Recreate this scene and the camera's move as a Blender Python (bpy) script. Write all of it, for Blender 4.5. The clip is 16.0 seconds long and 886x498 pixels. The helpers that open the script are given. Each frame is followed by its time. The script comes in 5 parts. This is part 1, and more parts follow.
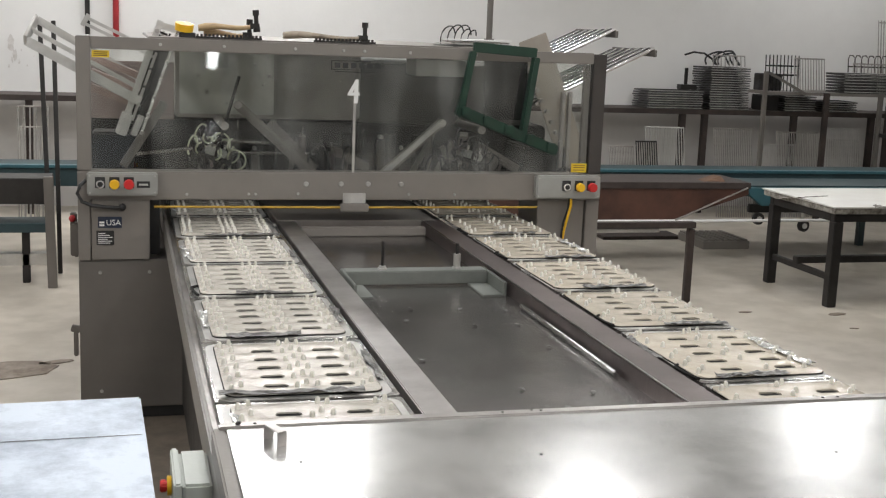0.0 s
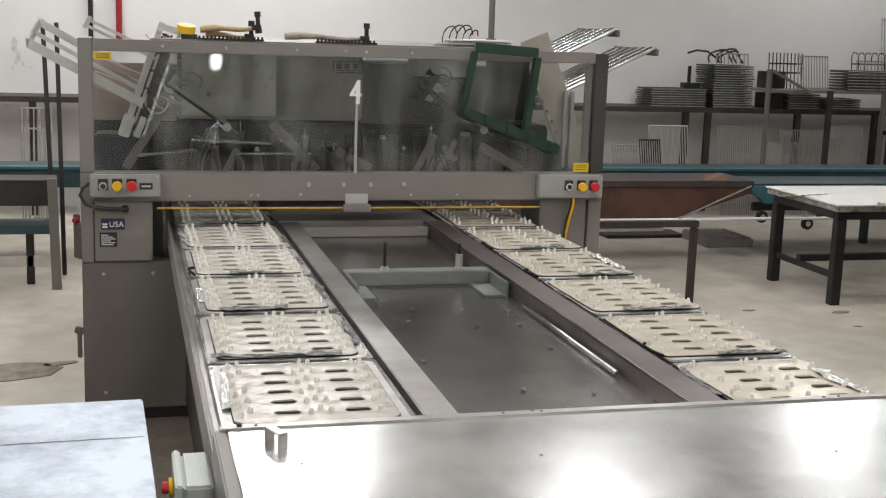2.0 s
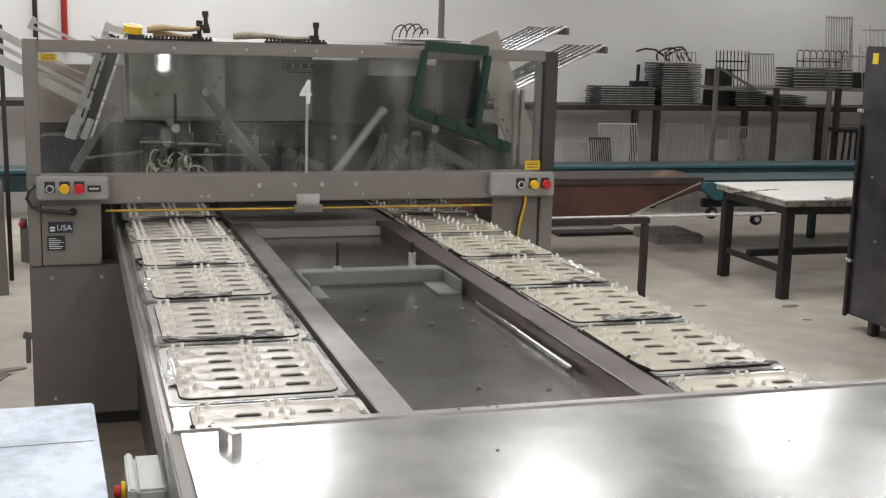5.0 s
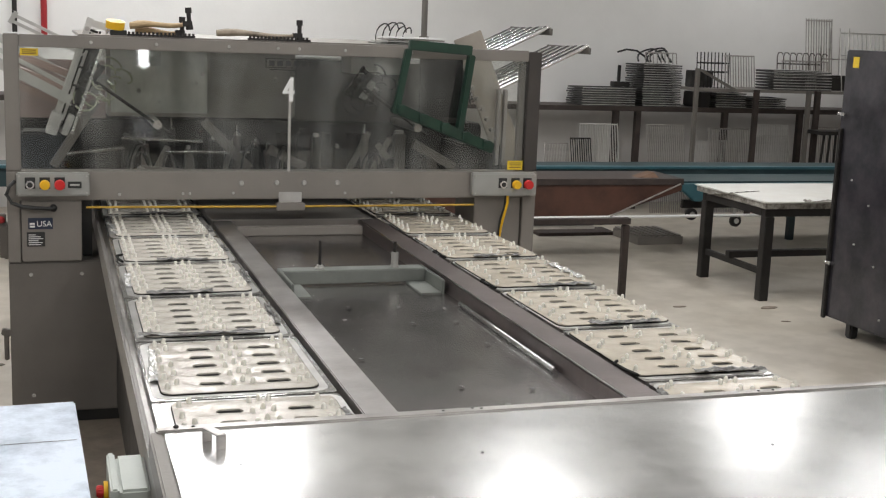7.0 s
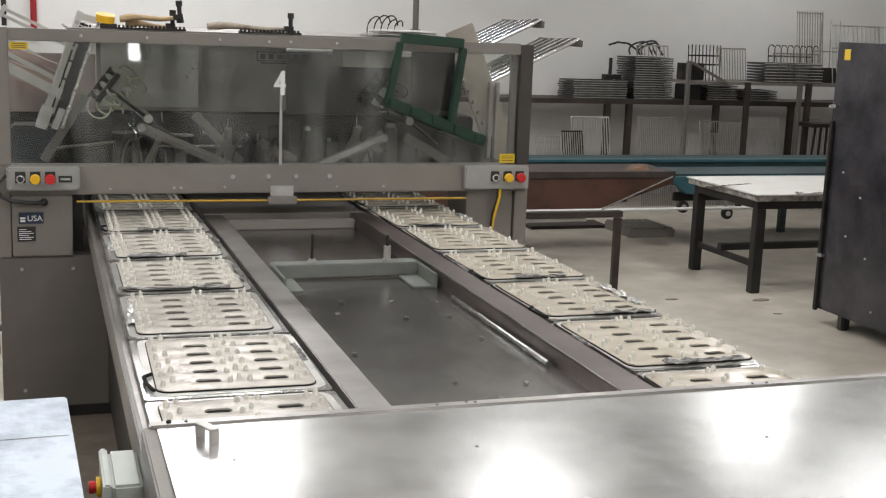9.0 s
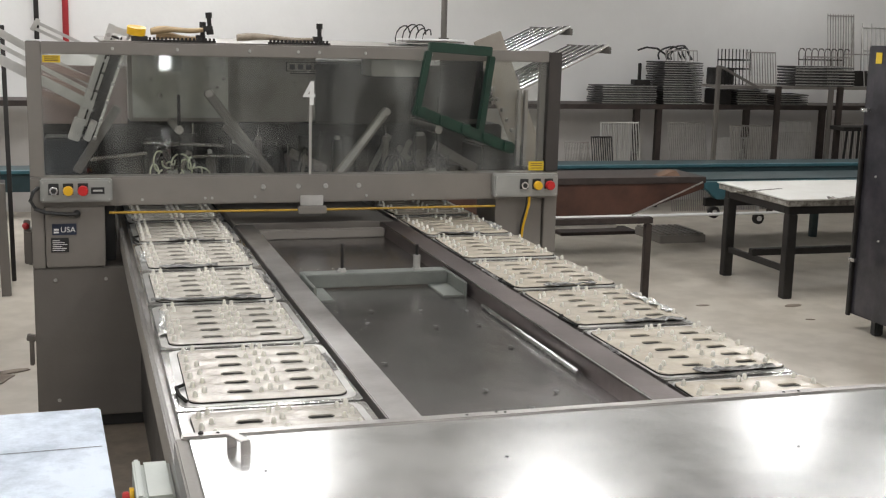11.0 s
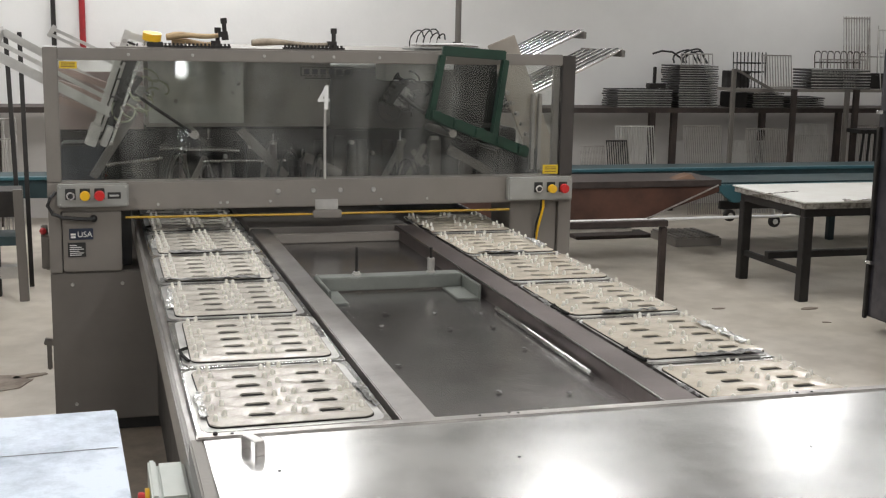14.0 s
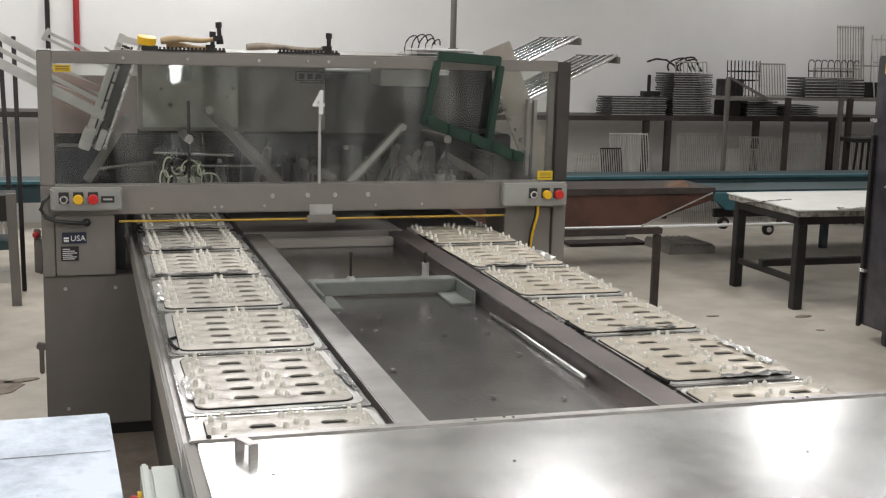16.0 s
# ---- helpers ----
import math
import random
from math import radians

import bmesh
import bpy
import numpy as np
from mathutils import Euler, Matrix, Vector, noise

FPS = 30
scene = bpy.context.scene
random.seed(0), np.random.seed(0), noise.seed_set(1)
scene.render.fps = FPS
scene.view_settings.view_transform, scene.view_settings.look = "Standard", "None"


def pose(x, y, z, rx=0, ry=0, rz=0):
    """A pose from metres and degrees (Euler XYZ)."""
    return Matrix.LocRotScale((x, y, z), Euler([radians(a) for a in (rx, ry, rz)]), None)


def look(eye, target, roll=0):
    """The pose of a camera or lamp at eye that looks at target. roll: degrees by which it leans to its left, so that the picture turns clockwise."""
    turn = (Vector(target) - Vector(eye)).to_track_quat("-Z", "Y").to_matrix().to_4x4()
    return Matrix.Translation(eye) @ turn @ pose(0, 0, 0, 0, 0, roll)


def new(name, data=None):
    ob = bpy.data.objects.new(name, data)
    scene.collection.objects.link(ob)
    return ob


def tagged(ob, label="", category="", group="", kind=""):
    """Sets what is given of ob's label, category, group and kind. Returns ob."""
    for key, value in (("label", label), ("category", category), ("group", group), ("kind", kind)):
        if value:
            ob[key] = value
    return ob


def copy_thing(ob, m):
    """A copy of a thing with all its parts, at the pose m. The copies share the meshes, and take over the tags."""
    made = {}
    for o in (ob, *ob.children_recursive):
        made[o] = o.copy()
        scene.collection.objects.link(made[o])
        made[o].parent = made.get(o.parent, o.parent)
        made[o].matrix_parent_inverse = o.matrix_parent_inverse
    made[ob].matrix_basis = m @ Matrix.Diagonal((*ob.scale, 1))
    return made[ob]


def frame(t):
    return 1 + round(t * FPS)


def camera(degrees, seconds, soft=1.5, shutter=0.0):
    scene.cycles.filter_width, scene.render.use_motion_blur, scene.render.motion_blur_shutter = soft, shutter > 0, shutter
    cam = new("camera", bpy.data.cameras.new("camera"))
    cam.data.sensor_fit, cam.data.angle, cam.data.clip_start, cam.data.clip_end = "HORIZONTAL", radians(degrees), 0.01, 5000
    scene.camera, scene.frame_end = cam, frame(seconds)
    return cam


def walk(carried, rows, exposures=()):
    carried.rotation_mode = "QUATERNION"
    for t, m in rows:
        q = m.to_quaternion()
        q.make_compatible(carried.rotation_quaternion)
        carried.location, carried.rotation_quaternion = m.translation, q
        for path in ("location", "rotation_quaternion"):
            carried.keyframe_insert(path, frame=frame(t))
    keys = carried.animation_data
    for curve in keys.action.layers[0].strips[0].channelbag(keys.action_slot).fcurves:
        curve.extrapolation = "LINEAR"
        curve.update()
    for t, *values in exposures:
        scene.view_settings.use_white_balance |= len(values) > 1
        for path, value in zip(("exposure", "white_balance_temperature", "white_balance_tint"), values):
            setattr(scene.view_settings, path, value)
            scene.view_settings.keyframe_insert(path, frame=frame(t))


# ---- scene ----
cam = camera(40.3, 16.0, soft=1.2)
PATH = [
    (0, (0.194, -5.382, 1.784), (0.704, -3.481, 1.426), 2.2),
    (0.5, (0.201, -5.392, 1.796), (0.699, -3.488, 1.44), 2.0),
    (1, (0.196, -5.393, 1.785), (0.697, -3.489, 1.435), 2.0),
    (1.5, (0.196, -5.387, 1.794), (0.699, -3.486, 1.43), 2.1),
    (2, (0.203, -5.389, 1.791), (0.705, -3.487, 1.431), 1.9),
    (2.5, (0.199, -5.39, 1.776), (0.691, -3.487, 1.41), 1.6),
    (3, (0.202, -5.39, 1.779), (0.706, -3.488, 1.419), 1.6),
    (3.5, (0.191, -5.383, 1.781), (0.697, -3.481, 1.425), 1.4),
    (4, (0.202, -5.391, 1.784), (0.692, -3.482, 1.441), 1.2),
    (4.5, (0.204, -5.382, 1.779), (0.745, -3.489, 1.425), 1.2),
    (4.7, (0.204, -5.382, 1.779), (0.769, -3.496, 1.424), 1.2),
    (6.8, (0.189, -5.372, 1.785), (0.793, -3.5, 1.421), 2.2),
    (7, (0.189, -5.372, 1.785), (0.801, -3.502, 1.427), 2.2),
    (7.5, (0.202, -5.379, 1.789), (0.813, -3.509, 1.426), 2.3),
    (8, (0.198, -5.36, 1.783), (0.829, -3.495, 1.433), 2.3),
    (8.5, (0.19, -5.375, 1.79), (0.816, -3.51, 1.43), 2.2),
    (9, (0.188, -5.362, 1.783), (0.813, -3.499, 1.415), 2.1),
    (9.2, (0.188, -5.362, 1.783), (0.813, -3.499, 1.417), 2.1),
    (11.5, (0.189, -5.375, 1.796), (0.748, -3.489, 1.437), 1.2),
    (12, (0.192, -5.383, 1.779), (0.738, -3.492, 1.424), 1.1),
    (12.5, (0.185, -5.382, 1.788), (0.732, -3.49, 1.443), 1.3),
    (13, (0.19, -5.351, 1.79), (0.75, -3.465, 1.429), 1.4),
    (13.5, (0.188, -5.373, 1.789), (0.747, -3.484, 1.444), 1.2),
    (14, (0.193, -5.385, 1.789), (0.745, -3.495, 1.437), 1.1),
    (14.5, (0.191, -5.383, 1.785), (0.75, -3.495, 1.434), 1.3),
    (15, (0.186, -5.366, 1.788), (0.75, -3.48, 1.432), 1.4),
    (15.5, (0.195, -5.379, 1.781), (0.743, -3.487, 1.434), 1.2),
    (16, (0.191, -5.375, 1.777), (0.754, -3.486, 1.438), 1.4),
]
walk(cam, [(t, look(eye, target, roll)) for t, eye, target, roll in PATH])

# ---- world and lamps ----
world = bpy.data.worlds.new("world")
scene.world = world
world.use_nodes = True
world.node_tree.nodes["Background"].inputs[0].default_value = (0.75, 0.78, 0.8, 1)
world.node_tree.nodes["Background"].inputs[1].default_value = 0.02
scene.view_settings.exposure = 0.0
CEILING = 4.2
LAMPS = [(x, y) for y, xs in ((5.75, (-2.7, -0.2, 1.15, 2.05, 7.6)), (1.9, (-1.4, 3.3)), (1.0, (-2.7, 1.0, 5.6)), (-1.6, (-1.4, 2.2, 6.8)), (-4.6, (-2.7, 1.0, 4.6)), (-7.4, (-1.4, 2.5, 7.7))) for x in xs]


# ---- materials ----
def mat(name, a, b=None, rough=0.5, metal=0.0, scale=6.0, bump=0.0, bscale=60.0, rvar=0.12, rand=0.0, stretch=(1, 1, 1), spec=0.5, alpha=None, bdist=0.004, ramp=(0.36, 0.64), detail=8, grit=0.65):
    """Two-scale mottled surface between the colours a and b."""
    m = bpy.data.materials.new(name)
    m.use_nodes = True
    nt = m.node_tree
    n, li = nt.nodes, nt.links
    p = n["Principled BSDF"]
    b = b or tuple(c * 0.8 for c in a)
    tc = n.new("ShaderNodeTexCoord")
    mp = n.new("ShaderNodeMapping")
    mp.inputs["Scale"].default_value = stretch
    li.new(tc.outputs["Object"], mp.inputs[0])
    n1 = n.new("ShaderNodeTexNoise")
    n1.inputs["Scale"].default_value, n1.inputs["Detail"].default_value, n1.inputs["Roughness"].default_value = scale, detail, grit
    li.new(mp.outputs[0], n1.inputs[0])
    cr = n.new("ShaderNodeValToRGB")
    cr.color_ramp.elements[0].position, cr.color_ramp.elements[1].position = ramp
    cr.color_ramp.elements[0].color, cr.color_ramp.elements[1].color = (*b, 1), (*a, 1)
    li.new(n1.outputs[0], cr.inputs[0])
    colour = cr.outputs[0]
    if rand:
        oi = n.new("ShaderNodeObjectInfo")
        hs = n.new("ShaderNodeHueSaturation")
        mr = n.new("ShaderNodeMapRange")
        mr.inputs["To Min"].default_value, mr.inputs["To Max"].default_value = 1 - rand, 1 + rand
        li.new(oi.outputs["Random"], mr.inputs[0])
        li.new(mr.outputs[0], hs.inputs["Value"])
        li.new(colour, hs.inputs["Color"])
        colour = hs.outputs[0]
    li.new(colour, p.inputs["Base Color"])
    n2 = n.new("ShaderNodeTexNoise")
    n2.inputs["Scale"].default_value, n2.inputs["Detail"].default_value = bscale, 5
    li.new(mp.outputs[0], n2.inputs[0])
    rr = n.new("ShaderNodeMapRange")
    rr.inputs["To Min"].default_value, rr.inputs["To Max"].default_value = max(0.02, rough - rvar), min(1, rough + rvar)
    li.new(n1.outputs[0], rr.inputs[0])
    li.new(rr.outputs[0], p.inputs["Roughness"])
    p.inputs["Metallic"].default_value = metal
    p.inputs["Specular IOR Level"].default_value = spec
    if bump:
        bp = n.new("ShaderNodeBump")
        bp.inputs["Strength"].default_value, bp.inputs["Distance"].default_value = bump, bdist
        li.new(n2.outputs[0], bp.inputs["Height"])
        li.new(bp.outputs[0], p.inputs["Normal"])
    if alpha is not None:
        p.inputs["Alpha"].default_value = alpha
    return m


def clear(name, tint, haze):
    """Clear sheet: see-through, mirror gloss by Fresnel, a film of dust."""
    m = bpy.data.materials.new(name)
    m.use_nodes = True
    nt = m.node_tree
    n, li = nt.nodes, nt.links
    n.remove(n["Principled BSDF"])
    out = n["Material Output"]
    tr, gl, di = n.new("ShaderNodeBsdfTransparent"), n.new("ShaderNodeBsdfGlossy"), n.new("ShaderNodeBsdfDiffuse")
    tr.inputs[0].default_value, gl.inputs["Roughness"].default_value = (*tint, 1), 0.03
    di.inputs[0].default_value = (0.54, 0.545, 0.52, 1)
    fr, m1, m2 = n.new("ShaderNodeFresnel"), n.new("ShaderNodeMixShader"), n.new("ShaderNodeMixShader")
    fr.inputs[0].default_value = 1.5
    tc, no, mr = n.new("ShaderNodeTexCoord"), n.new("ShaderNodeTexNoise"), n.new("ShaderNodeMapRange")
    # broad smudges, wiped streaks that run down, fine specks
    no.inputs["Scale"].default_value, no.inputs["Detail"].default_value = 3.2, 7
    li.new(tc.outputs["Object"], no.inputs[0])
    mp, st, ad = n.new("ShaderNodeMapping"), n.new("ShaderNodeTexNoise"), n.new("ShaderNodeMath")
    mp.inputs["Scale"].default_value = (9.0, 1.0, 1.3)
    st.inputs["Scale"].default_value, st.inputs["Detail"].default_value = 1.0, 5
    li.new(tc.outputs["Object"], mp.inputs[0])
    li.new(mp.outputs[0], st.inputs[0])
    ad.operation = "MULTIPLY"
    li.new(no.outputs[0], ad.inputs[0])
    li.new(st.outputs[0], ad.inputs[1])
    sp, sr, su = n.new("ShaderNodeTexNoise"), n.new("ShaderNodeMapRange"), n.new("ShaderNodeMath")
    sp.inputs["Scale"].default_value, sp.inputs["Detail"].default_value = 60.0, 2
    li.new(tc.outputs["Object"], sp.inputs[0])
    sr.inputs["From Min"].default_value, sr.inputs["From Max"].default_value = 0.68, 0.78
    sr.inputs["To Min"].default_value, sr.inputs["To Max"].default_value = 0.0, haze * 2.5
    li.new(sp.outputs[0], sr.inputs[0])
    mr.inputs["From Min"].default_value, mr.inputs["From Max"].default_value = 0.21, 0.38
    mr.inputs["To Min"].default_value, mr.inputs["To Max"].default_value = 0.0, haze * 3.2
    li.new(ad.outputs[0], mr.inputs[0])
    su.operation = "ADD"
    li.new(mr.outputs[0], su.inputs[0])
    li.new(sr.outputs[0], su.inputs[1])
    li.new(su.outputs[0], m1.inputs[0])
    li.new(tr.outputs[0], m1.inputs[1])
    li.new(di.outputs[0], m1.inputs[2])
    li.new(fr.outputs[0], m2.inputs[0])
    li.new(m1.outputs[0], m2.inputs[1])
    li.new(gl.outputs[0], m2.inputs[2])
    li.new(m2.outputs[0], out.inputs[0])
    return m


def glow(name, colour, strength):
    m = bpy.data.materials.new(name)
    m.use_nodes = True
    p = m.node_tree.nodes["Principled BSDF"]
    p.inputs["Base Color"].default_value = (0.9, 0.9, 0.9, 1)
    p.inputs["Emission Color"].default_value, p.inputs["Emission Strength"].default_value = (*colour, 1), strength
    return m


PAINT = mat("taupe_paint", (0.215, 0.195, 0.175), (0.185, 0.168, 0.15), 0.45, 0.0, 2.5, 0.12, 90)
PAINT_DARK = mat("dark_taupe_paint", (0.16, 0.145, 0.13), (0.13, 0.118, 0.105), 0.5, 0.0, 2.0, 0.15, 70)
PINKPANEL = mat("pinkish_panel", (0.40, 0.305, 0.285), (0.26, 0.20, 0.19), 0.6, 0.0, 3.0, 0.1, 40)
HOUSING = mat("grey_housing", (0.46, 0.44, 0.41), (0.29, 0.275, 0.255), 0.45, 0.0, 3.5, 0.1, 40)
POSTM = mat("dark_brown_post_paint", (0.05, 0.043, 0.039), (0.036, 0.031, 0.028), 0.45, 0.0, 4, 0.1, 60)
BOLTM = mat("dull_zinc_bolt", (0.46, 0.45, 0.42), (0.32, 0.31, 0.29), 0.5, 0.3, 20)
# near-black: the shade inside the hood is put into this colour
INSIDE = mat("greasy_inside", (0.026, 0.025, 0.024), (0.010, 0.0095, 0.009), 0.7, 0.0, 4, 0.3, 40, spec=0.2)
# housing grey made paler, with light and pane haze in the colour
LITHOUSING = mat("pale_green_grey_housing", (0.76, 0.78, 0.72), (0.48, 0.49, 0.455), 0.45, 0.0, 4.0, 0.1, 40)
# darker tone for the right part of the inner housing
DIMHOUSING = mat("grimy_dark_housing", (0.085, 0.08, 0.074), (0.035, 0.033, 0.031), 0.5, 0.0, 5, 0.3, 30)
BOXGREY = mat("control_box_grey", (0.34, 0.34, 0.32), (0.29, 0.29, 0.27), 0.42, 0.1, 5, 0.1, 80)
STEEL = mat("brushed_steel", (0.58, 0.56, 0.54), (0.38, 0.36, 0.345), 0.36, 1.0, 4.5, 0.08, 160, 0.08)
RAILSTEEL = mat("worn_brown_steel", (0.235, 0.20, 0.195), (0.135, 0.112, 0.108), 0.4, 0.85, 3.0, 0.12, 120, 0.12)
PITSTEEL = mat("oily_steel_sheet", (0.46, 0.44, 0.43), (0.25, 0.236, 0.228), 0.23, 0.95, 3.1, 0.05, 9, 0.035, ramp=(0.3, 0.7), detail=6, grit=0.6)
COVER = mat("aluminium_cover_sheet", (0.84, 0.84, 0.83), (0.50, 0.505, 0.50), 0.235, 1.0, 4.2, 0.12, 4.0, 0.03, ramp=(0.30, 0.58), detail=7, grit=0.6)
BLUESTEEL = mat("galvanised_sheet", (0.60, 0.66, 0.74), (0.35, 0.40, 0.475), 0.40, 0.75, 5.0, 0.12, 14, 0.1, ramp=(0.38, 0.58), grit=0.72)
CARRIER = mat("scuffed_carrier_plate", (0.74, 0.725, 0.70), (0.40, 0.39, 0.37), 0.2, 0.9, 7, 0.15, 40, 0.06, rand=0.12, ramp=(0.38, 0.58))
SKIRT = mat("bright_tray_flange", (0.62, 0.61, 0.59), (0.42, 0.41, 0.39), 0.36, 0.7, 8, 0.3, 22, 0.08, rand=0.12, bdist=0.006)
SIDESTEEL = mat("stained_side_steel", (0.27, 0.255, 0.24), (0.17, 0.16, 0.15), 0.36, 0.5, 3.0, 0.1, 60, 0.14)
BLISTER = mat("cloudy_tray_sheet", (0.58, 0.545, 0.485), (0.46, 0.43, 0.38), 0.13, 0.0, 7, 0.6, 17, 0.07, rand=0.08, bdist=0.012)
BLISTER_TAN = mat("yellowed_tray_sheet", (0.56, 0.505, 0.42), (0.46, 0.41, 0.335), 0.16, 0.0, 7, 0.45, 14, 0.07, rand=0.08, bdist=0.01)
RIM = mat("worn_tray_rim", (0.66, 0.65, 0.63), (0.40, 0.39, 0.375), 0.35, 0.35, 14)
STUD = mat("milky_stud", (0.74, 0.72, 0.66), (0.64, 0.62, 0.56), 0.25, 0.0, 30)
STUD.node_tree.nodes["Principled BSDF"].inputs["Subsurface Weight"].default_value = 0.25
STUD.node_tree.nodes["Principled BSDF"].inputs["Subsurface Radius"].default_value = (0.012, 0.012, 0.01)
RUBBER = mat("black_rubber", (0.010, 0.010, 0.009), (0.018, 0.017, 0.016), 0.75, 0.0, 20, 0.2, spec=0.12)
TAPE = mat("grubby_film", (0.20, 0.195, 0.185), (0.06, 0.057, 0.054), 0.35, 0.1, 26, 0.5, 50, 0.2)
BRACKET = mat("grey_green_paint", (0.175, 0.185, 0.168), (0.13, 0.138, 0.125), 0.45, 0.0, 8, 0.15, 90)
GREEN = mat("green_enamel", (0.009, 0.041, 0.024), (0.006, 0.026, 0.016), 0.4, 0.0, 8, 0.15)
TEAL = mat("teal_enamel", (0.045, 0.135, 0.16), (0.03, 0.095, 0.115), 0.4, 0.0, 3, 0.15)
TEAL_DARK = mat("dark_teal_enamel", (0.028, 0.058, 0.066), (0.016, 0.035, 0.04), 0.5, 0.0, 3, 0.15)
BROWN = mat("brown_hardboard", (0.10, 0.043, 0.028), (0.045, 0.02, 0.014), 0.5, 0.0, 3, 0.15)
IRON = mat("black_iron", (0.030, 0.027, 0.025), (0.018, 0.016, 0.015), 0.5, 0.3, 8, 0.25)
RUSTIRON = mat("brown_black_iron", (0.065, 0.048, 0.042), (0.035, 0.027, 0.024), 0.6, 0.2, 8, 0.3)
CABINET = mat("dark_slate_enamel", (0.056, 0.053, 0.061), (0.026, 0.025, 0.030), 0.15, 0.1, 4, 0.35, 5, 0.08, bdist=0.02)
WIRE = mat("dull_wire", (0.50, 0.48, 0.455), (0.33, 0.31, 0.29), 0.35, 0.85, 12, 0.0)
CHROME = mat("bright_rod", (0.80, 0.80, 0.80), (0.66, 0.66, 0.66), 0.18, 1.0, 10, 0.0)
ALU = mat("dull_aluminium", (0.62, 0.61, 0.59), (0.48, 0.47, 0.45), 0.4, 0.8, 6, 0.1, 80)
TRAYSTEEL = mat("stacked_tray_steel", (0.09, 0.087, 0.084), (0.04, 0.038, 0.037), 0.45, 0.4, 9, 0.1)
YELLOW = mat("yellow_plastic", (0.85, 0.50, 0.02), (0.76, 0.43, 0.015), 0.35)
YELLOW_TAG = mat("yellow_sticker", (0.78, 0.55, 0.03), (0.66, 0.45, 0.02), 0.5)
MUSTARD = mat("worn_mustard_paint", (0.52, 0.33, 0.03), (0.36, 0.22, 0.03), 0.5, 0.0, 14)
CONDUITRED = mat("dark_red_paint", (0.36, 0.018, 0.022), (0.28, 0.014, 0.018), 0.5)
RED = mat("red_plastic", (0.62, 0.025, 0.025), (0.5, 0.02, 0.02), 0.35)
BLACK = mat("black_plastic", (0.02, 0.02, 0.02), (0.03, 0.03, 0.03), 0.45)
WHITE = mat("white_vinyl", (0.80, 0.80, 0.78), (0.72, 0.72, 0.70), 0.5)
NAVY = mat("navy_plate", (0.03, 0.04, 0.075), (0.02, 0.027, 0.05), 0.4)
WOOD = mat("handle_wood", (0.52, 0.38, 0.21), (0.34, 0.23, 0.12), 0.5, 0.0, 14, 0.2, 60, stretch=(1, 8, 8))
DARKWOOD = mat("dirty_handle_wood", (0.36, 0.30, 0.23), (0.19, 0.15, 0.11), 0.55, 0.0, 14, 0.2)
BOARD = mat("white_laminate", (0.76, 0.75, 0.71), (0.68, 0.66, 0.61), 0.42, 0.0, 4, 0.06)
EDGE = mat("chipped_white_edge", (0.42, 0.40, 0.36), (0.10, 0.085, 0.07), 0.6, 0.0, 22, 0.4)
FILM = mat("silvery_film", (0.70, 0.70, 0.68), (0.48, 0.48, 0.46), 0.16, 0.5, 20, 0.6, 40)
CARD = mat("cardboard", (0.16, 0.09, 0.055), (0.11, 0.065, 0.04), 0.8)
TAN = mat("tan_plate", (0.40, 0.36, 0.31), (0.33, 0.29, 0.25), 0.45, 0.2, 5, 0.1)
HOSE = mat("pale_hose", (0.60, 0.63, 0.48), (0.44, 0.47, 0.34), 0.2)
JUNC = mat("pale_grey_green_box", (0.50, 0.53, 0.49), (0.44, 0.47, 0.43), 0.4, 0.0, 5, 0.08)
PINK = mat("rusty_pink_plate", (0.42, 0.31, 0.28), (0.34, 0.24, 0.21), 0.5, 0.1, 5, 0.1)
WALLM = mat("white_wall_paint", (0.80, 0.79, 0.77), (0.75, 0.74, 0.72), 0.7, 0.0, 1.1, 0.2, 30)
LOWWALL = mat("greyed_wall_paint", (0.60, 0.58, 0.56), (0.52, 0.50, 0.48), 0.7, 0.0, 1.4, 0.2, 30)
CEILM = mat("white_ceiling", (0.78, 0.78, 0.77), (0.72, 0.72, 0.71), 0.8, 0.0, 1.0)
# dark brown that paints the shade on the floor by the conveyor
FLOORSHADE = mat("oily_floor_dirt", (0.13, 0.105, 0.085), (0.20, 0.165, 0.13), 0.5, 0.0, 5, 0.1)
WALLSTAIN = mat("faint_wall_scuff", (0.55, 0.52, 0.49), (0.72, 0.70, 0.675), 0.7, 0.0, 14)
STAIN = mat("brown_stain", (0.16, 0.12, 0.09), (0.30, 0.25, 0.20), 0.6, 0.0, 9)
PANE = clear("acrylic_guard", (0.91, 0.92, 0.903), 0.036)
TUBE = glow("tube_glow", (1.0, 0.98, 0.95), 5.0)

DAYPANE = glow("lit_pane", (0.95, 0.98, 1.0), 30.0)


